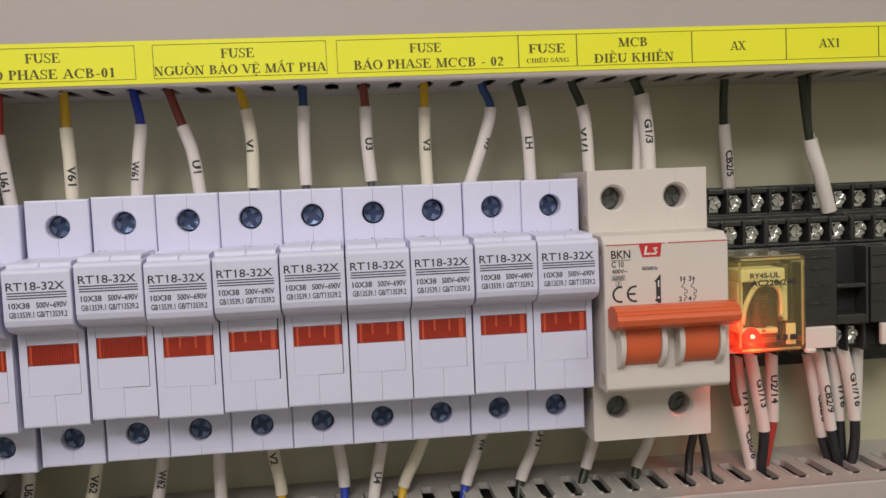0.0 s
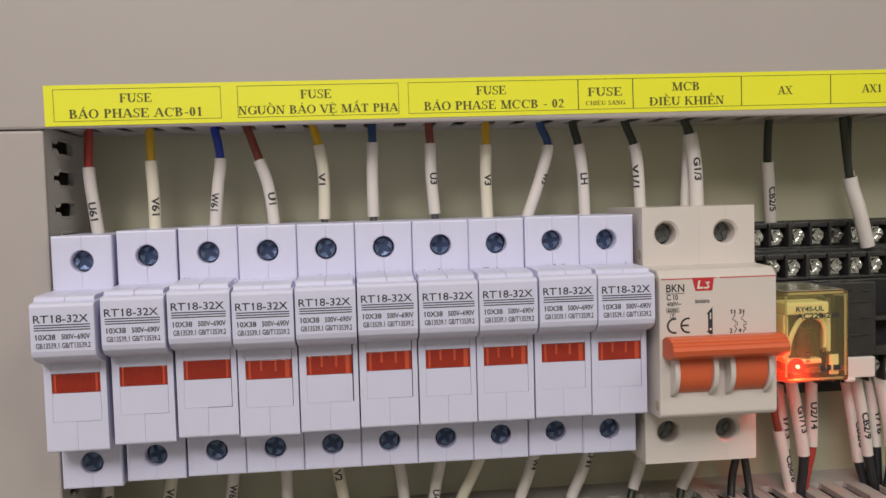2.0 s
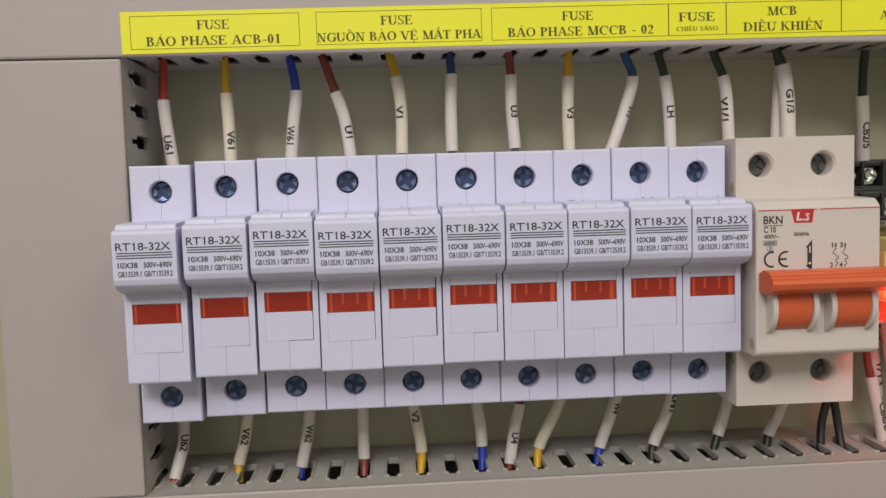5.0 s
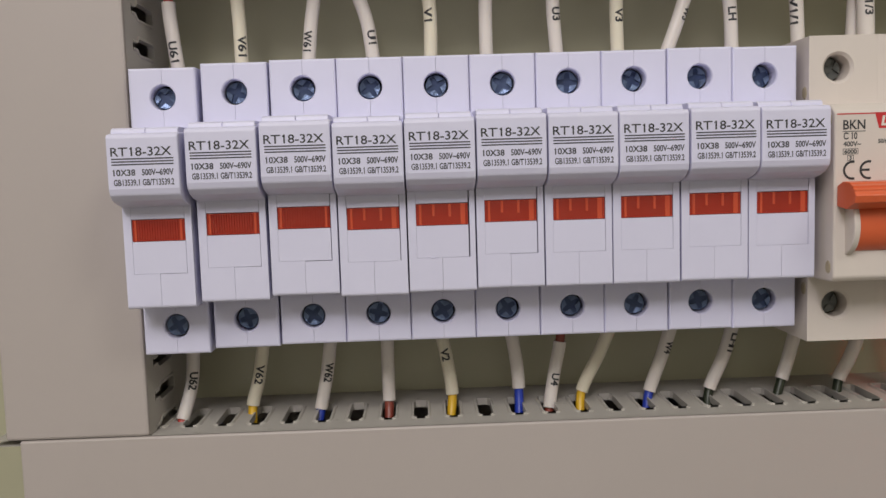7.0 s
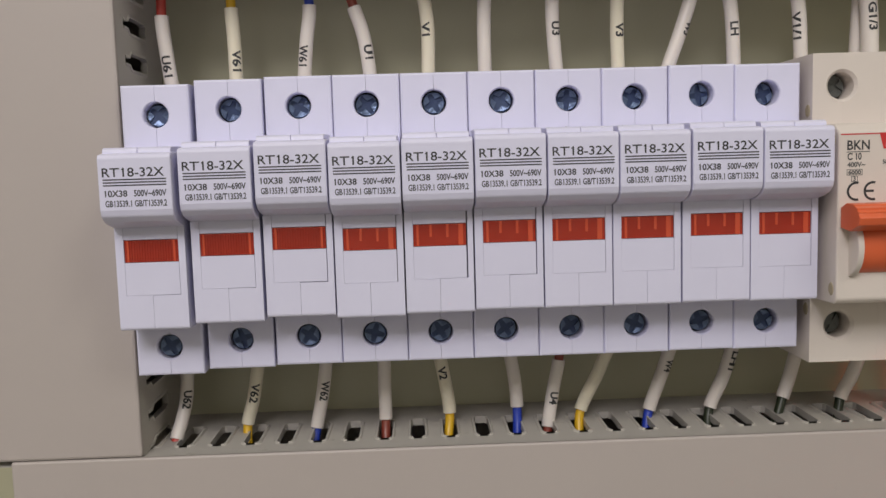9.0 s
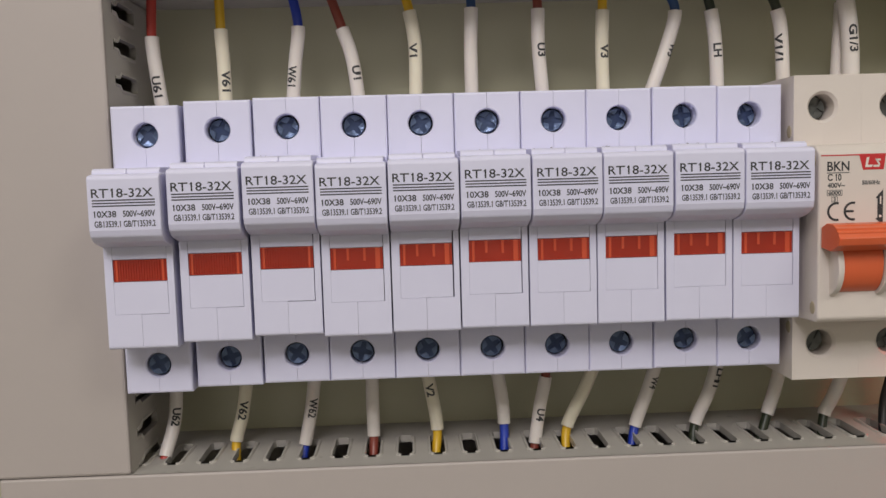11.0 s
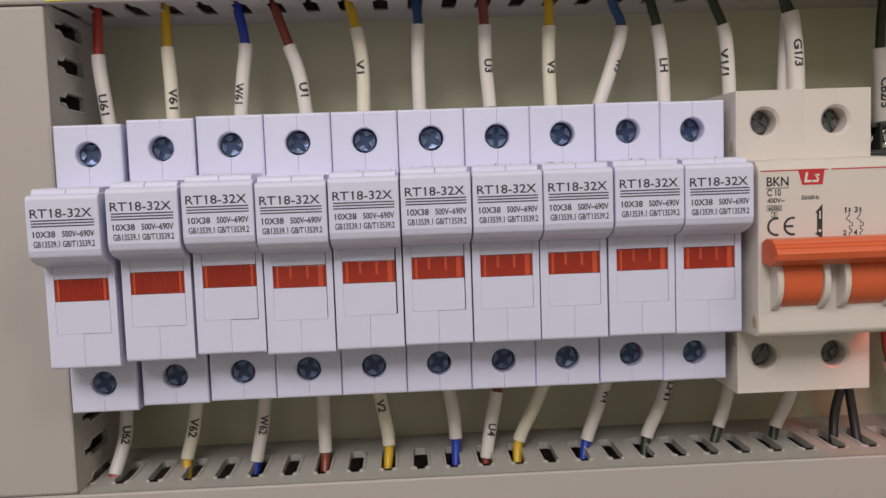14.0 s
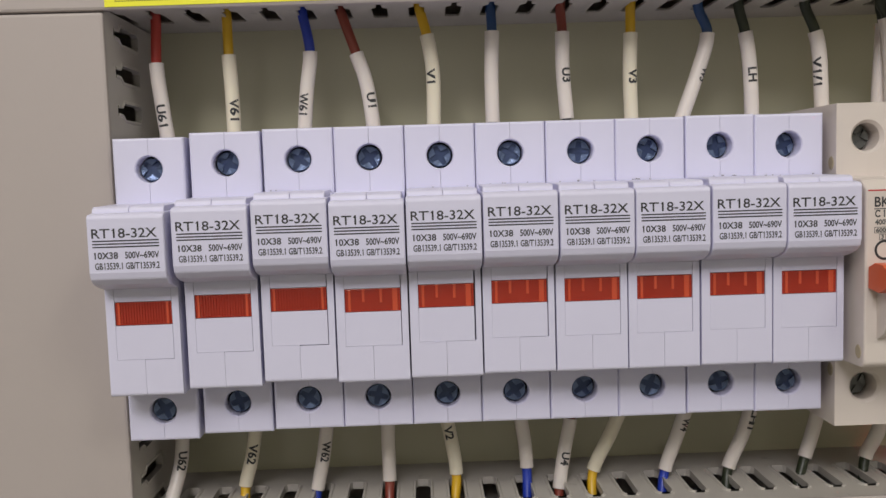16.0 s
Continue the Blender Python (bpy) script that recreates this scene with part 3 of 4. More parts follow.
def fuse_meshes(fine, gap, sill, burrs):
    """The meshes of one fuse holder, its left lower corner at x = 0; gap, sill: the play right of and under its flap; burrs: scraps of moulding flash."""
    m = dict(PRINTS)
    cx = 0.9
    for key, z, z0, z1 in (("upper", 3.13, 2.2, 3.92), ("lower", -3.07, -3.85, -2.2)):
        for side, nm in ((-1, "left"), (1, "right")):
            m[key + nm] = as_mesh("terminal_shell", holed_half(cx, z, W / 2, z0, z1, 0.0, 3.5, 0.335, 0.55, side, 0.004), FUSE_BASE)
        # black block behind the screw well, coloured for the darkness inside
        m[key + "core"] = as_mesh("terminal_core", boxes((cx - 0.6, cx + 0.6, 0.5, 3.4, z0 + 0.1, z1 - 0.1, 0)), CAVITY_SHADE)
    m["middle"] = as_mesh("middle_body", boxes((cx - W / 2 + 0.01, cx + W / 2 - 0.01, -0.5, 3.6, -2.28, 2.28, 0.03)), FUSE_BASE)
    prof = [(-2.0, 0.80), (-2.0, 2.08), (-1.94, 2.15), (-1.72, 2.18), (-0.02, 2.20), (-0.02, 0.3), (-1.08, 0.3), (-1.5, 0.40), (-1.78, 0.50), (-1.95, 0.64)]
    m["handle"] = as_mesh("pull_handle", extruded(prof, cx - 0.88, cx + 0.88, 0.035), FUSE_WHITE)
    # the grip ridge on the handle's back, in two halves with a seam
    for key, xa, xb in (("ridge_l", 0.045, 0.896), ("ridge_r", 0.904, 1.715)):
        m[key] = as_mesh("grip_ridge", extruded([(-1.69, 2.17), (-1.67, 2.27), (-1.58, 2.32), (-0.03, 2.35), (-0.03, 2.17)], xa, xb, 0.02), FUSE_WHITE)
    y = -1.14
    m["half_l"] = as_mesh("cover_half", cover_half(0.022, 0.232, 0.8965, -1.424, y, -0.02), FUSE_WHITE)
    m["half_r"] = as_mesh("cover_half", cover_half(1.778, 1.606 + gap, 0.9035, -1.424 - sill, y, -0.02), FUSE_WHITE)
    m["top"] = as_mesh("cover_bridge", boxes((0.236, 1.602, y, -0.1, 0.0, 0.42, 0.012)), FUSE_WHITE)
    m["flap"] = as_mesh("test_flap", boxes((0.235, 1.600, y + 0.003, -0.1, -1.421, -0.585, 0.006)), FUSE_WHITE)
    m["pane"] = as_mesh("indicator_window", boxes((0.24, 1.60, y + 0.03, -0.2, -0.575, -0.012, 0.01)), WINDOW_RED)
    # the lighter red bars are reflections in the window, painted as strips
    if fine:
        ribs = [(0.27 + k * 0.066, 0.27 + k * 0.066 + 0.03, y + 0.012, y + 0.05, -0.57, -0.015, 0.006) for k in range(20)]
        m["ribs"] = as_mesh("window_rib", boxes(*ribs), WINDOW_RED)
        m["bars"] = as_mesh("window_bar", boxes((0.30, 0.36, y + 0.008, y + 0.05, -0.57, -0.015, 0.008), (1.47, 1.53, y + 0.008, y + 0.05, -0.57, -0.015, 0.008)), WINDOW_REFLECTION)
    else:
        m["bars"] = as_mesh("window_bar", boxes((0.32, 0.39, y + 0.010, y + 0.05, -0.57, -0.02, 0.012), (0.66, 0.73, y + 0.012, y + 0.05, -0.34, -0.02, 0.012), (1.09, 1.16, y + 0.012, y + 0.05, -0.36, -0.02, 0.012), (1.40, 1.53, y + 0.012, y + 0.05, -0.57, -0.02, 0.008)), WINDOW_REFLECTION)
    if burrs:
        scraps = []
        for _ in range(burrs):
            bx, size = rng.uniform(0.08, 1.6), rng.uniform(0.006, 0.02)
            scraps.append((bx, bx + size * rng.uniform(1, 4), -0.03 - size, -0.005, 2.345, 2.352 + size * rng.uniform(0.5, 2), 0.002))
        m["burr"] = as_mesh("moulding_burr", boxes(*scraps), BURR_GREY)
    if gap > 0.025:
        m["chip"] = as_mesh("moulding_burr", boxes((0.60, 0.72, y - 0.02, y + 0.02, -1.445, -1.415, 0.01)), FUSE_BASE)
    return m


SCREW_MESH = as_mesh("terminal_screw", screw_head(0.298, 0.062, 0.0, 0.09, 0.03), SCREW_BLUE)
# a dark disc under the raised quarters paints the cross as shaded
RECESS_MESH = as_mesh("cross_recess", disc(0, 0.07, 0, 0.26, 0.02, 20), RECESS_SHADE_BLUE)


def fuse_holder(m, at, lift, turns, label):
    t = thing("fuse_holder", at, label, "fuse holder", "row of fuse holders")
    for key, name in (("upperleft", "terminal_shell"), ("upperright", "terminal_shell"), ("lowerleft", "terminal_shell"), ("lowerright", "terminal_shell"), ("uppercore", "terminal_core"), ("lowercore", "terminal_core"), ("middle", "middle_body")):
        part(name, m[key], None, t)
    for z, turn, deep in ((3.13, turns[0], turns[2]), (-3.07, turns[1], turns[3])):
        s = part("terminal_screw", SCREW_MESH, None, t, "dark blued cross-recess screw")
        s.location, s.rotation_euler = Vector((0.9 + 0.002 * turns[4], deep, z)) * CM, (radians(turns[4]), radians(turn), radians(turns[5] if z > 0 else -turns[5]))
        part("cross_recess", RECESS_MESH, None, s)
    handle = part("pull_handle", m["handle"], None, t)
    handle.location = (0, 0, lift * CM)
    for key, name in (("ridge_l", "grip_ridge"), ("ridge_r", "grip_ridge"), ("half_l", "cover_half"), ("half_r", "cover_half"), ("top", "cover_bridge"), ("flap", "test_flap"), ("title", "printed_line"), ("rule0", "printed_rule"), ("rule1", "printed_rule"), ("rule2", "printed_rule"), ("rating", "printed_line"), ("norm", "printed_line")):
        part(name, m[key], None, handle)
    pane = part("indicator_window", m["pane"], None, handle, "translucent red indicator window")
    for key, name in (("ribs", "window_rib"), ("bars", "window_bar"), ("burr", "moulding_burr"), ("chip", "moulding_burr")):
        if key in m:
            part(name, m[key], None, handle)
    return t


rng = random.Random(12)
FUSE_LABEL = "white fuse holder, handle closed, red indicator window"
# small unevenness of the row: sideways, forwards, up, and the handle's own play
FUSE_SHIFT = [(-0.14, -0.08, -0.14, -0.06), (-0.04, 0.0, -0.04, -0.06), (0.0, 0.0, 0.0, 0.0), (0.0, 0.0, 0.0, -0.08), (0.0, 0.0, 0.0, -0.03), (0.0, 0.0, 0.0, 0.01), (0.0, 0.0, 0.0, 0.0), (-0.01, 0.0, 0.0, 0.0), (0.0, 0.0, 0.02, 0.0), (-0.01, 0.0, 0.0, 0.0)]
# the play beside and under each test flap, and the scraps of flash on each handle
FUSE_PLAY = [(0.004, 0.006, 0), (0.004, 0.006, 0), (0.014, 0.014, 2), (0.012, 0.0, 2), (0.03, 0.002, 3), (0.018, 0.006, 4), (0.003, 0.002, 4), (0.003, 0.0, 5), (0.003, 0.0, 5), (0.006, 0.002, 5)]
for k in range(10):
    dx, dy, dz, lift = FUSE_SHIFT[k]
    fuse_holder(fuse_meshes(k < 3, *FUSE_PLAY[k]), (1.8 * k + dx, dy, dz), lift,
                (rng.uniform(0, 90), rng.uniform(0, 90), rng.uniform(0.19, 0.33), rng.uniform(0.15, 0.27), rng.uniform(-6, 9), rng.uniform(-8, 8)),
                FUSE_LABEL + (", slightly apart" if k == 0 else ""))


# ---- circuit breaker ----
def circuit_breaker(x0, x1):
    t = thing("circuit_breaker", (0, 0, 0), "cream two-pole circuit breaker with an orange toggle switched on", "circuit breaker")
    yt, yf = -0.25, -1.70
    mid = (x0 + x1) / 2
    wells = (x0 + 0.80, x1 - 0.98)
    for z, z0, z1 in ((3.26, 2.1, 4.12), (-3.22, -4.24, -2.2)):
        for cx, a, b in ((wells[0], x0, mid), (wells[1], mid, x1)):
            for side in (-1, 1):
                half = (cx - a) if side < 0 else (b - cx)
                part("terminal_shell", holed_half(cx, z, half, z0, z1, yt, 3.5, 0.36, 0.7, side, 0.0004 if cx < mid else 0.002, 0.005, 0.075), MCB_CREAM, t)
            # the well's bottom is coloured grey to give the shade down there
            part("well_bottom", disc(cx, 0.42, z, 0.5, 0.3), WELL_SHADE, t, "grey disc for the shade in the screw well")
            s = part("terminal_screw", screw_head(0.31, 0.05), BRASS_DULL, t, "dull zinc terminal screw")
            s.location, s.rotation_euler = Vector((cx - 0.02, 0.22, z)) * CM, (0, radians(30 if cx < mid else 65), 0)
    # the deep middle body carrying the print and the toggle; its corners are cut for the rivets
    prof = [(yf, -2.28), (yf + 0.12, -2.40), (-0.2, -2.44), (3.55, -2.44), (3.55, 2.25), (-0.2, 2.25), (yf + 0.25, 2.20), (yf, 1.98)]
    part("middle_body", extruded(prof, x0, x1, 0.05), MCB_CREAM, t)
    y = yf - 0.006
    part("printed_rule", boxes((x0 + 0.06, x0 + 1.04, y, yf - 0.001, 1.915, 1.945, 0), (x0 + 1.72, x0 + 1.84, y, yf - 0.001, 1.918, 1.94, 0), (x0 + 1.92, x1 - 0.03, y, yf - 0.001, 1.915, 1.945, 0)), BADGE_RED, t, "red printed line")
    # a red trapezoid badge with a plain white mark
    bm = bmesh.new()
    bm.faces.new([bm.verts.new((x0 + a, y, z)) for a, z in ((1.04, 1.95), (1.74, 1.95), (1.69, 1.545), (1.15, 1.545))])
    badge = part("badge", bm, BADGE_RED, t, "red trapezoid badge")
    marks = (((1.24, 1.86), (1.31, 1.87), (1.27, 1.67), (1.40, 1.67), (1.38, 1.61), (1.20, 1.61)),
             ((1.47, 1.82), (1.60, 1.82), (1.61, 1.77), (1.50, 1.77)), ((1.46, 1.81), (1.51, 1.81), (1.60, 1.68), (1.56, 1.66)), ((1.42, 1.66), (1.59, 1.67), (1.57, 1.61), (1.41, 1.61)))
    for shape in marks:
        bm = bmesh.new()
        bm.faces.new([bm.verts.new((x0 + a, y - 0.005, z)) for a, z in shape])
        part("badge_mark", bm, PRINT_WHITE, badge)
    for text, x, z, size, width, ink in (("BKN", 0.22, 1.54, 0.235, 0.575, INK), ("C 10", 0.23, 1.29, 0.17, 0.36, INK), ("400V~", 0.23, 1.11, 0.12, 0.46, INK_FAINT), ("6000", 0.255, 0.925, 0.10, 0.33, INK_FAINT), ("3", 0.39, 0.76, 0.10, 0.06, INK_FAINT), ("50/60Hz", 1.13, 1.17, 0.10, 0.475, INK_FAINT), ("1", 2.26, 0.79, 0.14, 0.06, INK), ("3", 2.53, 0.79, 0.14, 0.09, INK), ("2", 2.23, 0.21, 0.13, 0.09, INK), ("4", 2.51, 0.21, 0.13, 0.10, INK)):
        part("printed_line", moved(letters(text, size, ink, width, 0.004 if text == "1" else 0.012), x0 + x, y, z), ink, t)
    bars = [(x0 + 0.21, x0 + 0.80, y, yf - 0.001, 1.475, 1.497, 0)]
    for bx0, bx1, bz0, bz1 in ((0.22, 0.62, 0.90, 1.05), (0.34, 0.50, 0.735, 0.88)):
        bars += [(x0 + bx0, x0 + bx1, y, yf - 0.001, bz0, bz0 + 0.013, 0), (x0 + bx0, x0 + bx1, y, yf - 0.001, bz1 - 0.013, bz1, 0), (x0 + bx0, x0 + bx0 + 0.013, y, yf - 0.001, bz0, bz1, 0), (x0 + bx1 - 0.013, x0 + bx1, y, yf - 0.001, bz0, bz1, 0)]
    part("printed_rules", boxes(*bars), INK_FAINT, t)
    # conformity mark: two open rings, one with a bar
    bm = bmesh.new()
    for cxr in (0.47, 0.90):
        rr = []
        for i in range(17):
            a = radians(75 + 210 * i / 16)
            rr.append([bm.verts.new((x0 + cxr + math.cos(a) * q, y, 0.495 + math.sin(a) * q)) for q in (0.245, 0.185)])
        for p, q in zip(rr, rr[1:]):
            bm.faces.new((p[0], q[0], q[1], p[1]))
    bm.faces.new([bm.verts.new((x0 + a, y, z)) for a, z in ((0.71, 0.525), (0.92, 0.525), (0.92, 0.465), (0.71, 0.465))])
    part("conformity_mark", bm, INK, t)
    # black pointer mark and the pole diagram
    bm = bmesh.new()
    bm.faces.new([bm.verts.new((x0 + a, y, z)) for a, z in ((1.685, 1.04), (1.685, 0.19), (1.61, 0.19), (1.49, 0.28), (1.54, 0.31), (1.54, 0.80), (1.49, 0.82))])
    pointer = part("pointer_mark", bm, INK, t)
    part("pointer_window", boxes((x0 + 1.60, x0 + 1.635, y - 0.005, y - 0.002, 0.66, 0.86, 0)), PRINT_WHITE, pointer)
    part("pointer_window", disc(x0 + 1.615, y - 0.005, 0.35, 0.036, 0.003, 12), PRINT_WHITE, pointer)
    lines = []
    for a in (2.40, 2.685):
        zig = [(a, 0.92), (a, 0.74), (a - 0.09, 0.62), (a + 0.01, 0.58), (a + 0.01, 0.53), (a + 0.08, 0.53), (a + 0.08, 0.44), (a, 0.44), (a, 0.37), (a + 0.07, 0.34), (a + 0.05, 0.29), (a, 0.27), (a, 0.20)]
        lines.append(tube([Vector((x0 + p, y + 0.004, z)) for p, z in zig], 0.013, 4))
        lines.append(boxes((x0 + a - 0.04, x0 + a + 0.04, y, yf - 0.001, 0.83, 0.855, 0), (x0 + a - 0.03, x0 + a + 0.03, y, yf - 0.001, 0.88, 0.90, 0)))
    part("pole_diagram", joined(*lines), INK, t)
    # rivet recesses on the visible side, as flat discs with their shade painted tan
    for z, yy in ((1.80, -1.42), (-2.02, -1.42), (2.62, 0.02), (-2.78, 0.0)):
        bm = bmesh.new()
        bmesh.ops.create_cone(bm, cap_ends=True, segments=20, radius1=0.17, radius2=0.13, depth=0.03, matrix=Matrix.Translation((x0 - 0.002, yy, z)) @ Matrix.Diagonal((1, 0.9, 1.15, 1)) @ Matrix.Rotation(-math.pi / 2, 4, "Y"))
        part("rivet_recess", bm, RIVET_SHADE_TAN, t)
    # the coupled toggle: a ribbed bar over two orange barrels between cream cheeks
    bar = [(-2.62, -0.30), (-2.68, -0.12), (-2.60, -0.02), (-2.62, 0.02), (-2.52, 0.07), (-2.54, 0.11), (-2.40, 0.16), (-2.36, 0.20), (-2.0, 0.22), (-1.72, 0.10), (-1.72, -0.42), (-2.2, -0.48)]
    toggle = part("toggle", extruded(bar, x0 + 0.07, x1 - 0.06, 0.025), ORANGE, t, "orange coupled toggle")
    for a, b in ((0.47, 1.50), (2.22, 3.25)):
        pts = [(-1.5 - 0.62 * math.cos(q), -0.85 + 0.78 * math.sin(q)) for q in [radians(-80 + 160 * i / 36) for i in range(37)]]
        part("toggle_barrel", extruded(pts, x0 + a, x0 + b, 0.0), ORANGE, toggle)
        for c in (a - 0.17, b + 0.02):
            pts = [(-1.55 - 0.66 * math.cos(q), -0.92 + 0.78 * math.sin(q)) for q in [radians(-85 + 170 * i / 36) for i in range(37)]]
            part("toggle_cheek", extruded(pts, x0 + c, x0 + c + 0.16, 0.03), MCB_CREAM, t)
    return t


circuit_breaker(18.2, 21.96)


# ---- relay sockets ----
def screw_terminal(t, x, y, z, h, tilt):
    """One open clamp: a bright screw in a black bay."""
    s = part("terminal_screw", TERMINAL_SCREW, None, t, "bright zinc clamp screw")
    s.location, s.rotation_euler = Vector((x, y, z)) * CM, (radians(tilt), radians(x * 77 % 90), 0)
    p = part("clamp_plate", CLAMP_PLATE, None, t)
    p.location = Vector((x, y + 0.1, z)) * CM


TERMINAL_SCREW = as_mesh("terminal_screw", screw_head(0.225, 0.04, -0.05, 0.08), STEEL)
CLAMP_PLATE = as_mesh("clamp_plate", boxes((-0.19, 0.19, -0.04, 0.05, -0.36, 0.30, 0.05)), STEEL)


POCKET = as_mesh("contact_pocket", boxes((-0.15, 0.15, 1.10, 1.16, -0.025, 0.02, 0.012)), SOCKET_BLACK)


def relay_socket(x0, label):
    t = thing("relay_socket", (x0, 0, 0), label, "relay socket", "relay sockets")
    w = 3.10
    body = boxes((0, w, 3.95, 4.39, -3.2, 3.42, 0.03), (0.0, w, 2.7, 3.95, -2.3, 2.40, 0.03), (0.0, w, 1.85, 2.7, -2.2, 1.34, 0.04))
    part("socket_body", body, SOCKET_BLACK, t)
    raised = [(0.03, 1.94, 1.15, 1.85, -1.30, 1.30, 0.04), (1.94, 2.98, 1.15, 1.85, -0.08, 0.06, 0.03), (1.94, 2.98, 1.15, 1.85, -1.30, -0.98, 0.03), (2.98, 3.08, 1.15, 1.85, -1.30, 1.30, 0.03)]
    part("socket_face", boxes(*raised), SOCKET_BLACK, t)
    # blackened plates at the back of the recesses, painted in for shade
    part("latch_recess", boxes((1.95, 2.97, 1.80, 1.846, 0.07, 1.30, 0), (1.95, 2.97, 1.80, 1.846, -0.97, -0.09, 0)), CAVITY_SHADE, t, "black plate for the recess's shade")
    for cx in (0.24, 0.60, 1.14, 1.56):
        for z in (1.0, 0.62, 0.05, -0.55):
            p = part("contact_pocket", POCKET, None, t)
            p.location = Vector((cx, 0, z)) * CM
    part("latch_bridge", boxes((w - 0.42, w - 0.02, 1.35, 1.86, -1.38, -1.16, 0.04)), SOCKET_BLACK, t)
    for row, (y, z, h) in enumerate(((3.52, 2.88, 0.9), (2.30, 1.83, 0.84))):
        ribs = [(k * 0.765 - 0.045 + 0.02, k * 0.765 + 0.045 + 0.02, y - 0.22, y + 0.45, z - h / 2, z + h / 2, 0.03) for k in range(5)]
        ribs += [(0, w, y - 0.24, y + 0.45, z - h / 2 - 0.05, z - h / 2 + 0.035, 0.02), (0, w, y - 0.05, y + 0.45, z + h / 2 - 0.03, z + h / 2 + 0.04, 0.02)]
        part("terminal_ribs", boxes(*ribs), SOCKET_BLACK, t)
        for k in range(4):
            part("terminal_hood", boxes((k * 0.765 + 0.10, k * 0.765 + 0.71, y - 0.16, y + 0.2, z + h / 2 - 0.16, z + h / 2 + 0.05, 0.05)), SOCKET_BLACK, t)
            screw_terminal(t, k * 0.765 + 0.40, y + 0.02, z - 0.02, h, 0)
    ribs = [(k * 0.62 + 0.0, k * 0.62 + 0.08, 1.5, 2.2, -2.3, -1.4, 0.03) for k in range(6)]
    part("terminal_ribs", boxes(*ribs), SOCKET_BLACK, t)
    for x in (2.2, 2.78):
        screw_terminal(t, x, 1.7, -1.75, 0.7, 0)
    part("marker_tag", boxes((0.35, 1.86, 1.05, 1.25, -2.05, -1.32, 0.05), (0.75, 1.15, 1.02, 1.25, -2.20, -2.0, 0.09)), TAG_WHITE, t, "blank white marker tag")
    return t


SOCKET_LABELS = ("black plastic relay socket carrying a yellow relay", "black plastic relay socket standing empty, with bright screws", "black plastic relay socket at the end of the row")
for k in range(3):
    relay_socket(21.99 + 3.13 * k, SOCKET_LABELS[k])


# ---- plug-in relay ----
def relay(x0, x1, z0, z1, y0, y1):
    t = thing("plug_in_relay", (x0, 0, 0), "plug-in relay in a clear yellow case with its red lamp lit", "relay")
    w = x1 - x0
    case = extruded([(y0, z0 + 0.12), (y0 + 0.06, z0), (y1, z0), (y1, z1), (y0 + 0.05, z1), (y0, z1 - 0.05)], 0, w, 0.11, 3)
    c = part("case", case, CASE, t, "clear yellow plastic case")
    c.visible_shadow = False
    # a milky sheet added on the case's top to whiten it like sheen
    sheen = part("top_sheen", boxes((0.1, w - 0.1, y0 + 0.13, y1 - 0.1, z1 + 0.004, z1 + 0.035, 0.012)), CASE_SHEEN, t, "pale sheet for the sheen on the case top")
    sheen.visible_shadow = False
    part("base_block", boxes((0.1, w - 0.1, y1 - 0.55, y1 - 0.03, z0 + 0.1, z1 - 0.1, 0.03)), SOCKET_BLACK, t)
    part("bobbin", boxes((0.15, 1.62, y0 + 0.24, y1 - 0.5, z1 - 0.78, z1 - 0.38, 0.05), (0.18, 1.35, y0 + 0.2, y1 - 0.5, z0 + 0.55, z0 + 0.72, 0.04), (0.12, 0.30, y0 + 0.35, y1 - 0.6, z0 + 0.7, z1 - 0.78, 0.04), (1.56, 1.72, y0 + 0.30, y1 - 0.6, z0 + 0.9, z1 - 0.78, 0.04)), BOBBIN, t)
    arch = smooth_path([(0.24, y0 + 0.32, z0 + 0.85), (0.36, y0 + 0.30, z0 + 1.45), (0.72, y0 + 0.30, z0 + 2.02), (1.22, y0 + 0.30, z0 + 2.05), (1.50, y0 + 0.30, z0 + 1.72), (1.52, y0 + 0.32, z0 + 0.95)], 5)
    part("bobbin_arch", tube(arch, 0.085, 8), BOBBIN, t)
    # pale strips that paint the light rim along the case's front edges
    edges = part("rim_highlight", boxes((0.03, 0.10, y0 + 0.05, y0 + 0.10, z0 + 0.16, z1 - 0.12, 0.02), (w - 0.10, w - 0.03, y0 + 0.05, y0 + 0.10, z0 + 0.16, z1 - 0.12, 0.02), (0.12, w - 0.12, y0 + 0.05, y0 + 0.10, z1 - 0.10, z1 - 0.03, 0.02), (0.12, w - 0.12, y0 + 0.08, y0 + 0.13, z0 + 0.04, z0 + 0.11, 0.02)), CASE_SHEEN, t, "pale strip for the case's light rim")
    edges.visible_shadow = False
    rings = []
    for i in range(13):
        bm = bmesh.new()
        bmesh.ops.create_cone(bm, cap_ends=True, segments=18, radius1=0.30, radius2=0.30, depth=0.062, matrix=Matrix.Translation((0.88, y0 + 0.56, z0 + 0.80 + i * 0.075)))
        rings.append(bm)
    part("coil", joined(*rings), COPPER, t, "copper-coloured coil")
    springs = []
    for i in range(9):
        springs.append((0.80, 0.92, y0 + 0.16, y0 + 0.22, z0 + 0.62 + i * 0.12, z0 + 0.67 + i * 0.12, 0.01))
    part("contact_spring", boxes(*springs), COPPER, t)
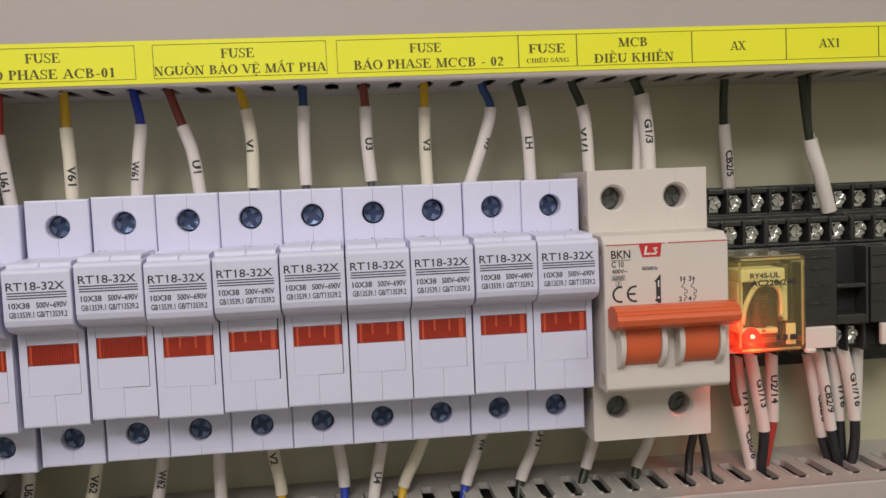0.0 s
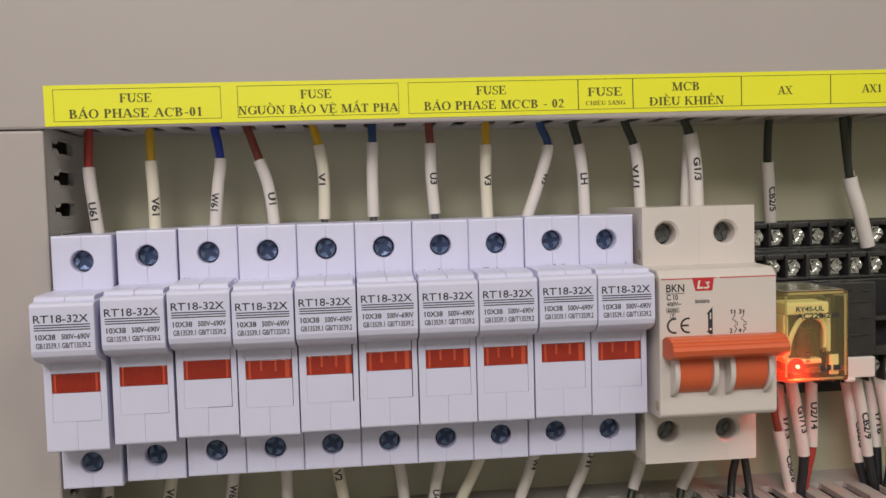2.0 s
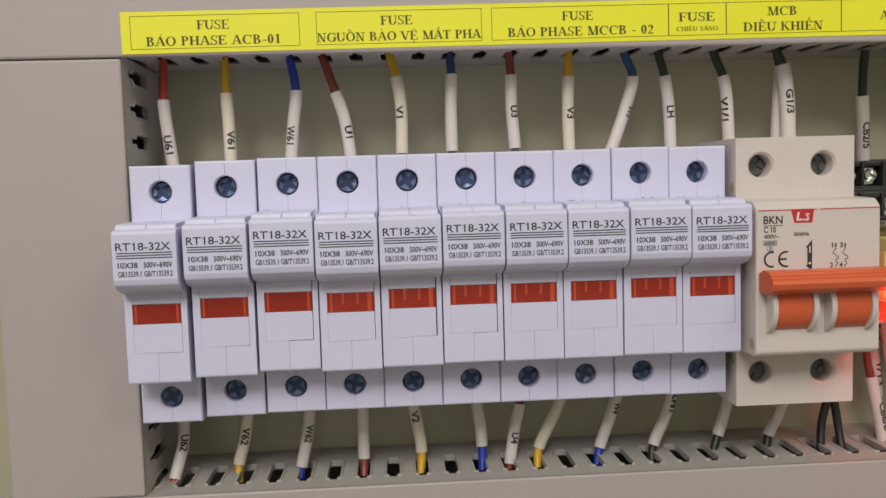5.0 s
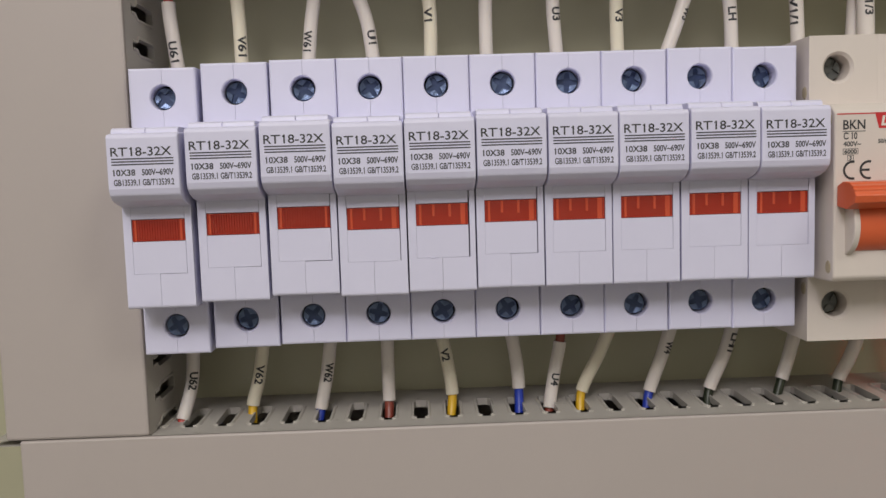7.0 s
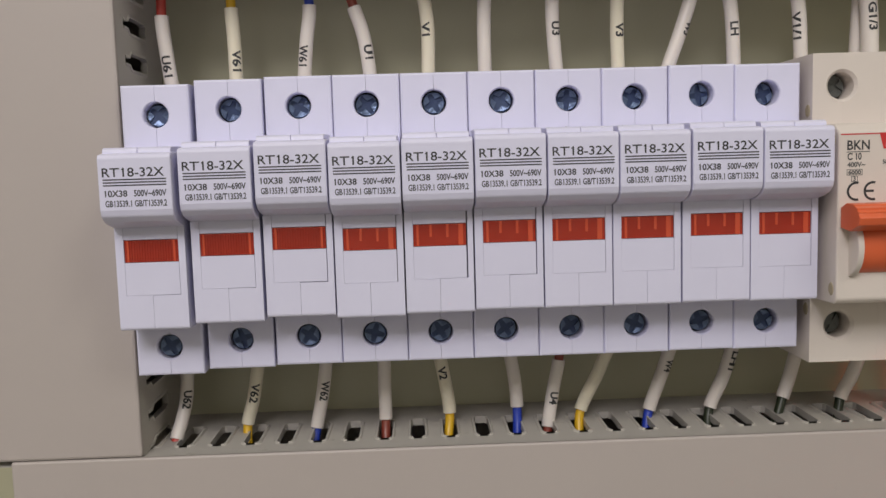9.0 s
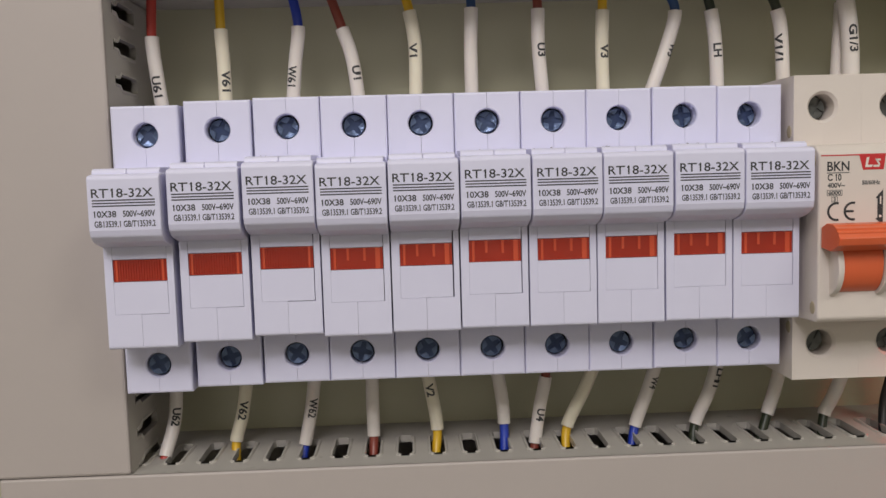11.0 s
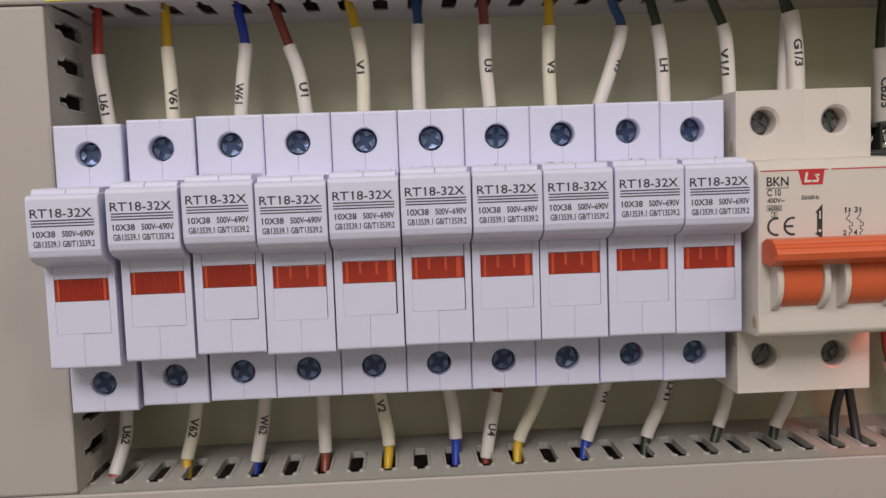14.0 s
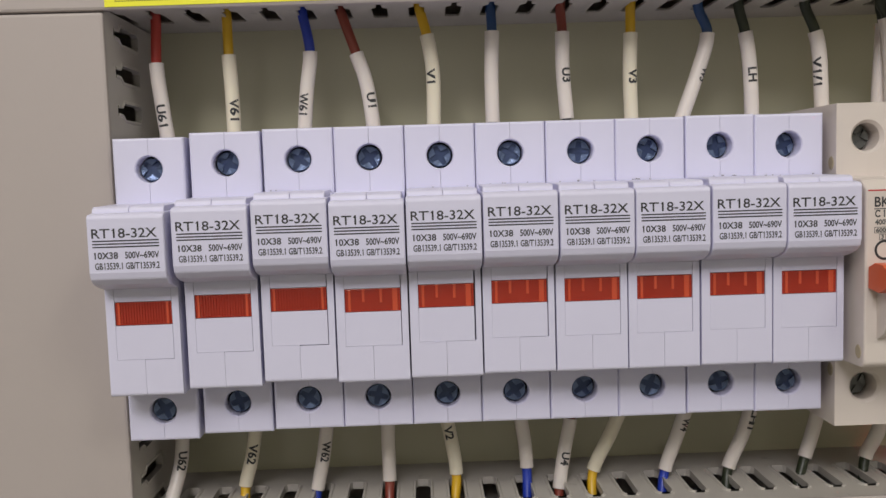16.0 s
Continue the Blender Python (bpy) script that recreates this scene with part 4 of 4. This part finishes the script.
    part("contact_plate", boxes((0.75, 1.28, y0 + 0.14, y0 + 0.2, z0 + 0.38, z0 + 0.43, 0.01), (0.75, 1.28, y0 + 0.14, y0 + 0.2, z0 + 0.27, z0 + 0.32, 0.01), (1.38, 1.5, y0 + 0.2, y0 + 0.3, z0 + 0.9, z0 + 1.05, 0.02)), COPPER, t)
    yy = y0 - 0.006
    for text, x, z, size, width in (("RY4S-UL", 0.36, 2.30, 0.15, 0.95), ("AC220-240", 0.38, 2.06, 0.17, 1.45)):
        part("printed_line", moved(letters(text, size, INK, width, 0.014), x, yy, z0 + z), INK, t)
    part("printed_bars", boxes((1.18, 1.32, yy, y0 - 0.001, z0 + 0.36, z0 + 0.53, 0), (1.40, 1.54, yy, y0 - 0.001, z0 + 0.36, z0 + 0.53, 0), (1.62, 1.86, yy, y0 - 0.001, z0 + 0.36, z0 + 0.53, 0)), INK, t)
    part("case_tab", boxes((1.55, 1.86, y0 + 0.1, y0 + 0.13, z0 + 0.2, z0 + 0.85, 0.01)), BOBBIN, t)
    led = bmesh.new()
    bmesh.ops.create_uvsphere(led, u_segments=12, v_segments=8, radius=0.065, matrix=Matrix.Translation((0.46, y0 + 0.09, z0 + 0.50)))
    # flat glowing disc behind the LED, added to give its red halo
    halo = bmesh.new()
    bmesh.ops.create_uvsphere(halo, u_segments=16, v_segments=10, radius=0.29, matrix=Matrix.Translation((0.46, y0 + 0.19, z0 + 0.49)) @ Matrix.Diagonal((1.0, 0.27, 0.95, 1.0)))
    lamp_halo = part("lamp", halo, HALO_RED, t, "glowing red disc for the lamp's halo", smooth=True)
    part("lamp_core", led, LED_RED, lamp_halo, "bright lamp core", smooth=True)
    # olive blocks added to tone the inside, the middle one as its dark cavity
    part("yoke", boxes((0.14, w - 0.14, y0 + 1.15, y1 - 0.6, z0 + 0.12, z1 - 0.25, 0.05), (0.36, 1.50, y0 + 0.52, y0 + 1.1, z0 + 0.2, z1 - 0.82, 0.05), (1.72, 1.92, y0 + 0.6, y1 - 0.6, z0 + 0.3, z1 - 0.3, 0.04)), INTERIOR_OLIVE, t)
    return t


relay(22.6, 24.74, -1.63, 1.30, -1.0, 1.6)
glow = bpy.data.lights.new("relay_lamp_light", "POINT")
glow.color, glow.energy, glow.shadow_soft_size = (1.0, 0.02, 0.01), 0.015, 0.0015
new("relay_lamp_light", glow).location = Vector((23.06, -0.86, -1.46)) * CM


# ---- wires with marker sleeves ----
def on_sleeve(text, line, start, r, size, turn=0.0):
    """Writing wrapped round a sleeve, running along it from its start; turn: degrees round the sleeve."""
    bm = letters(text, size, INK, len(text) * 0.2, 0.02)
    bmesh.ops.triangulate(bm, faces=bm.faces)
    bmesh.ops.subdivide_edges(bm, edges=[e for e in bm.edges if e.calc_length() > 0.06], cuts=1)
    dist = [0.0]
    for a, b in zip(line, line[1:]):
        dist.append(dist[-1] + (b - a).length)
    for v in bm.verts:
        u, h = v.co.x + start, v.co.z - size / 2
        i = max(0, min(len(line) - 2, sum(d <= u for d in dist) - 1))
        k = (u - dist[i]) / max(1e-6, dist[i + 1] - dist[i])
        c = line[i].lerp(line[i + 1], k)
        d = (line[i + 1] - line[i]).normalized()
        side = Vector((0, -1, 0)).cross(d).normalized()
        side = side if side.x > 0 else -side
        out = (Vector((0, -1, 0)) - d * d.dot(Vector((0, -1, 0)))).normalized()
        a = h / r + radians(turn)
        v.co = c + (side * math.sin(a) + out * math.cos(a)) * (r + 0.009)
    return bm


def wire(points, sleeve, color, text="", at=0.0, r=0.14, rs=0.20, warm=False, turn=0.0, size=0.235, label="", ferrule=False):
    """One conductor through points, with a marker sleeve between two of them (given as indices)."""
    line = smooth_path(points)
    a, b = sleeve[0] * 8, sleeve[1] * 8
    t = thing("wire", points[0], label or f"{color} wire with a white marker sleeve".replace("maroon", "dark red").replace("teal", "dark blue").replace("green", "blackish green"), "wire", "marked wires")
    o = Vector(points[0])
    loc = [p - o for p in line]
    part("conductor", tube(loc[:b] if ferrule else loc, r), WIRE[color], t)
    if ferrule:
        part("ferrule", tube(loc[b - 1:], 0.125), BRASS_DULL, t, "dull crimped metal ferrule")
    sl = part("sleeve", tube(loc[a:b + 1], rs, 16, True, 0.12), SLEEVE_WARM if warm else SLEEVE, t, "white printed marker sleeve")
    if text:
        part("printed_mark", on_sleeve(text, loc[a:b + 1], at, rs, size, turn), INK, sl)
    return t


YU = 2.2
# above the devices: lead out of the duct slot, sleeve top, a middle point, the device's terminal
TOP = [
    ("red", "U61", 1.15, [(0.49, 7.9), (0.47, 7.2), (0.42, 5.94), (0.50, 4.9), (0.66, 3.5)], 0, False),
    ("yellow", "V61", 1.20, [(2.40, 7.9), (2.40, 7.2), (2.41, 6.11), (2.45, 5.1), (2.46, 3.5)], 25, True),
    ("blue", "W61", 1.15, [(4.42, 7.9), (4.48, 7.2), (4.65, 6.14), (4.52, 5.1), (4.36, 3.5)], -15, False),
    ("maroon", "U1", 1.15, [(5.45, 7.9), (5.55, 7.2), (5.92, 6.06), (6.20, 5.1), (6.38, 3.5)], 20, False),
    ("yellow", "V1", 0.95, [(7.62, 7.9), (7.72, 7.2), (7.89, 6.51), (8.03, 5.5), (8.01, 4.03), (8.0, 3.4)], -20, True),
    ("teal", "", 0.0, [(9.66, 7.9), (9.68, 7.2), (9.70, 6.56), (9.66, 5.33), (9.66, 4.06), (9.66, 3.4)], 0, False),
    ("maroon", "U3", 1.00, [(11.57, 7.9), (11.62, 7.1), (11.66, 6.49), (11.66, 5.43), (11.75, 4.1), (11.77, 3.4)], 20, False),
    ("yellow", "V3", 1.00, [(13.57, 7.9), (13.58, 7.15), (13.57, 6.41), (13.54, 5.22), (13.58, 3.5)], 15, True),
    ("teal", "W3", 0.95, [(15.3, 7.9), (15.48, 7.05), (15.73, 6.35), (15.47, 5.33), (14.80, 3.5)], 50, False),
    ("green", "LH", 1.00, [(16.45, 7.9), (16.62, 7.05), (16.80, 6.35), (16.94, 5.28), (17.0, 3.5)], 0, False),
    ("green", "V1/1", 0.72, [(18.3, 7.9), (18.48, 7.08), (18.78, 6.32), (18.92, 5.50), (19.0, 3.6)], -50, False),
]
for color, text, at, pts, turn, warm in TOP:
    wire([(x, YU if z < 7.3 else 1.9, z) for x, z in pts], (2, 4), color, text, at, warm=warm, turn=turn, ferrule=len(pts) == 6)
wire([(20.3, 1.9, 7.9), (20.56, 2.1, 7.1), (20.80, 2.15, 6.64), (20.97, 2.15, 5.4), (21.02, 2.15, 3.6)], (2, 4), "green", "G1/3", 0.85, rs=0.25)
wire([(20.62, 2.1, 7.9), (20.78, 2.5, 7.1), (20.92, 2.6, 6.56), (20.86, 2.6, 5.4), (20.78, 2.6, 3.6)], (2, 4), "green")
wire([(23.98, 2.2, 7.9), (23.98, 2.7, 7.1), (24.06, 3.0, 5.66), (24.36, 3.45, 4.5), (24.62, 3.88, 3.15)], (2, 4), "green", "CB2/5", 0.95, rs=0.22)
wire([(26.50, 2.0, 7.9), (26.56, 2.3, 7.1), (26.93, 2.5, 4.98), (27.28, 2.5, 3.8), (27.68, 2.6, 2.45)], (2, 4), "green", "", 0.0, rs=0.25)
wire([(26.95, 2.0, 7.9), (26.88, 2.5, 7.1), (27.06, 2.8, 5.2), (27.36, 2.8, 4.0), (27.72, 2.9, 2.7)], (2, 4), "green")

# below the devices: the terminal, a middle point, the sleeve's end, into the duct slot
BOTTOM = [
    ("red", "U62", 1.45, [(0.52, -3.6), (0.42, -5.3), (0.22, -6.40), (0.12, -7.0)], 25, False),
    ("yellow", "V62", 1.30, [(2.74, -3.6), (2.45, -5.3), (2.22, -6.18), (2.27, -7.0)], 10, True),
    ("blue", "W62", 1.30, [(4.76, -3.6), (4.54, -5.2), (4.30, -6.36), (4.20, -7.0)], 20, False),
    ("maroon", "", 0.0, [(6.42, -3.6), (6.40, -5.1), (6.40, -6.18), (6.38, -7.0)], 0, False),
    ("yellow", "V2", 1.0, [(7.95, -3.6), (8.22, -5.0), (8.35, -6.06), (8.24, -7.0)], -5, True),
    ("blue", "", 0.0, [(10.10, -3.6), (10.34, -5.0), (10.41, -5.95), (10.36, -7.0)], 0, False),
    ("yellow", "", 0.0, [(13.50, -3.6), (12.92, -4.95), (12.36, -6.12), (12.25, -7.0)], 0, True),
    ("blue", "W4", 1.05, [(15.35, -3.6), (14.90, -5.0), (14.47, -6.2), (14.25, -7.0)], 25, False),
    ("green", "LH1", 0.85, [(17.25, -3.6), (16.82, -5.1), (16.35, -6.2), (16.15, -7.0)], 30, False),
    ("green", "", 0.0, [(19.2, -3.9), (18.83, -5.3), (18.62, -5.98), (18.15, -7.0)], 0, False),
    ("green", "", 0.0, [(21.3, -3.9), (20.80, -5.3), (20.42, -6.08), (20.15, -7.0)], 0, False),
]
for color, text, at, pts, turn, warm in BOTTOM:
    wire([(x, (2.4 if i < 3 else 2.0) - (0.6 if pts[0][0] < 1 and i > 1 else 0.0), z) for i, (x, z) in enumerate(pts)], (0, 2), color, text, at, warm=warm, turn=turn)
wire([(11.76, 2.4, -3.7), (11.72, 2.4, -4.52), (11.52, 2.4, -5.5), (11.32, 2.2, -6.55), (11.28, 2.0, -7.0)], (1, 3), "maroon", "U4", 1.0, turn=10)
BARE = "bare black wire without a marker, from breaker to duct"


def bare(points, color="black", r=0.17, label=BARE):
    t = thing("wire", points[0], label, "wire", "bare wires")
    o = Vector(points[0])
    part("conductor", tube([p - o for p in smooth_path(points)], r), WIRE[color], t)


bare([(22.58, 2.4, -3.8), (22.54, 2.4, -4.8), (22.34, 2.4, -5.7), (22.20, 2.2, -6.4), (22.15, 2.0, -7.0)], r=0.14)
bare([(22.66, 2.4, -3.8), (22.76, 2.4, -4.8), (22.86, 2.3, -5.7), (22.84, 2.0, -6.5), (22.78, 1.7, -7.0)], r=0.14)

# from the relay sockets down into the lower duct
DOWN = [
    ("black", "G1/13", 1.5, [(24.32, -1.7), (24.66, -3.54), (24.90, -5.02), (24.80, -6.2), (24.7, -7.1)], 2.1, 0.215, 20),
    ("black", "1/13", 1.5, [(24.15, -2.2), (24.32, -3.6), (24.44, -4.88), (24.62, -6.2), (24.7, -7.1)], 2.6, 0.20, 25),
    ("red", "U2/14", 1.15, [(25.42, -2.0), (25.42, -3.4), (25.42, -4.82), (25.22, -5.8), (24.95, -7.1)], 2.5, 0.215, 0),
    ("black", "CB2/8", 1.5, [(26.83, -2.5), (27.10, -4.1), (27.31, -5.52), (27.54, -6.3), (27.75, -7.1)], 2.6, 0.205, 30),
    ("black", "CB2/9", 1.3, [(27.02, -2.3), (27.32, -3.9), (27.49, -5.22), (27.70, -6.2), (27.85, -7.1)], 2.3, 0.195, 0),
    ("black", "1/16", 1.5, [(27.55, -2.2), (27.80, -3.6), (27.93, -4.96), (27.98, -6.2), (27.9, -7.1)], 2.5, 0.20, 25),
    ("black", "G1//16", 1.2, [(27.72, -2.0), (28.06, -3.4), (28.26, -4.86), (28.20, -6.0), (27.88, -7.1)], 2.1, 0.22, 15),
    ("black", "", 0.0, [(28.56, -2.2), (28.53, -3.4), (28.47, -4.7), (28.42, -6.0), (28.2, -7.1)], 2.4, 0.205, 0),
]
for color, text, at, pts, y, rs, turn in DOWN:
    wire([(x, y, z) for x, z in pts], (0, 2), color, text, at, r=0.17, rs=rs, turn=turn)
wire([(23.85, 2.4, -2.3), (23.98, 2.4, -3.6), (24.10, 2.4, -4.13), (24.38, 2.4, -5.5), (24.56, 2.3, -6.55), (24.6, 2.1, -7.1)], (2, 4), "maroon", "CB6/6", 0.95, r=0.13, rs=0.21, turn=30)

# wires lying inside the lower duct, seen through its slots
INSIDE = "wire lying inside the lower duct, seen through the slots"
for color, y, z, ph in (("blue", 1.5, -7.0, 0.0), ("black", 2.2, -7.05, 1.3), ("teal", 2.0, -7.5, 2.1), ("black", 1.2, -7.4, 0.6)):
    bare([(x, y + 0.25 * math.sin(x * 0.5 + ph), z + 0.18 * math.sin(x * 0.7 + ph * 2)) for x in range(-2, 40, 3)], color, 0.17, {"blue": "blue ", "teal": "dark blue ", "black": "black "}[color] + INSIDE)
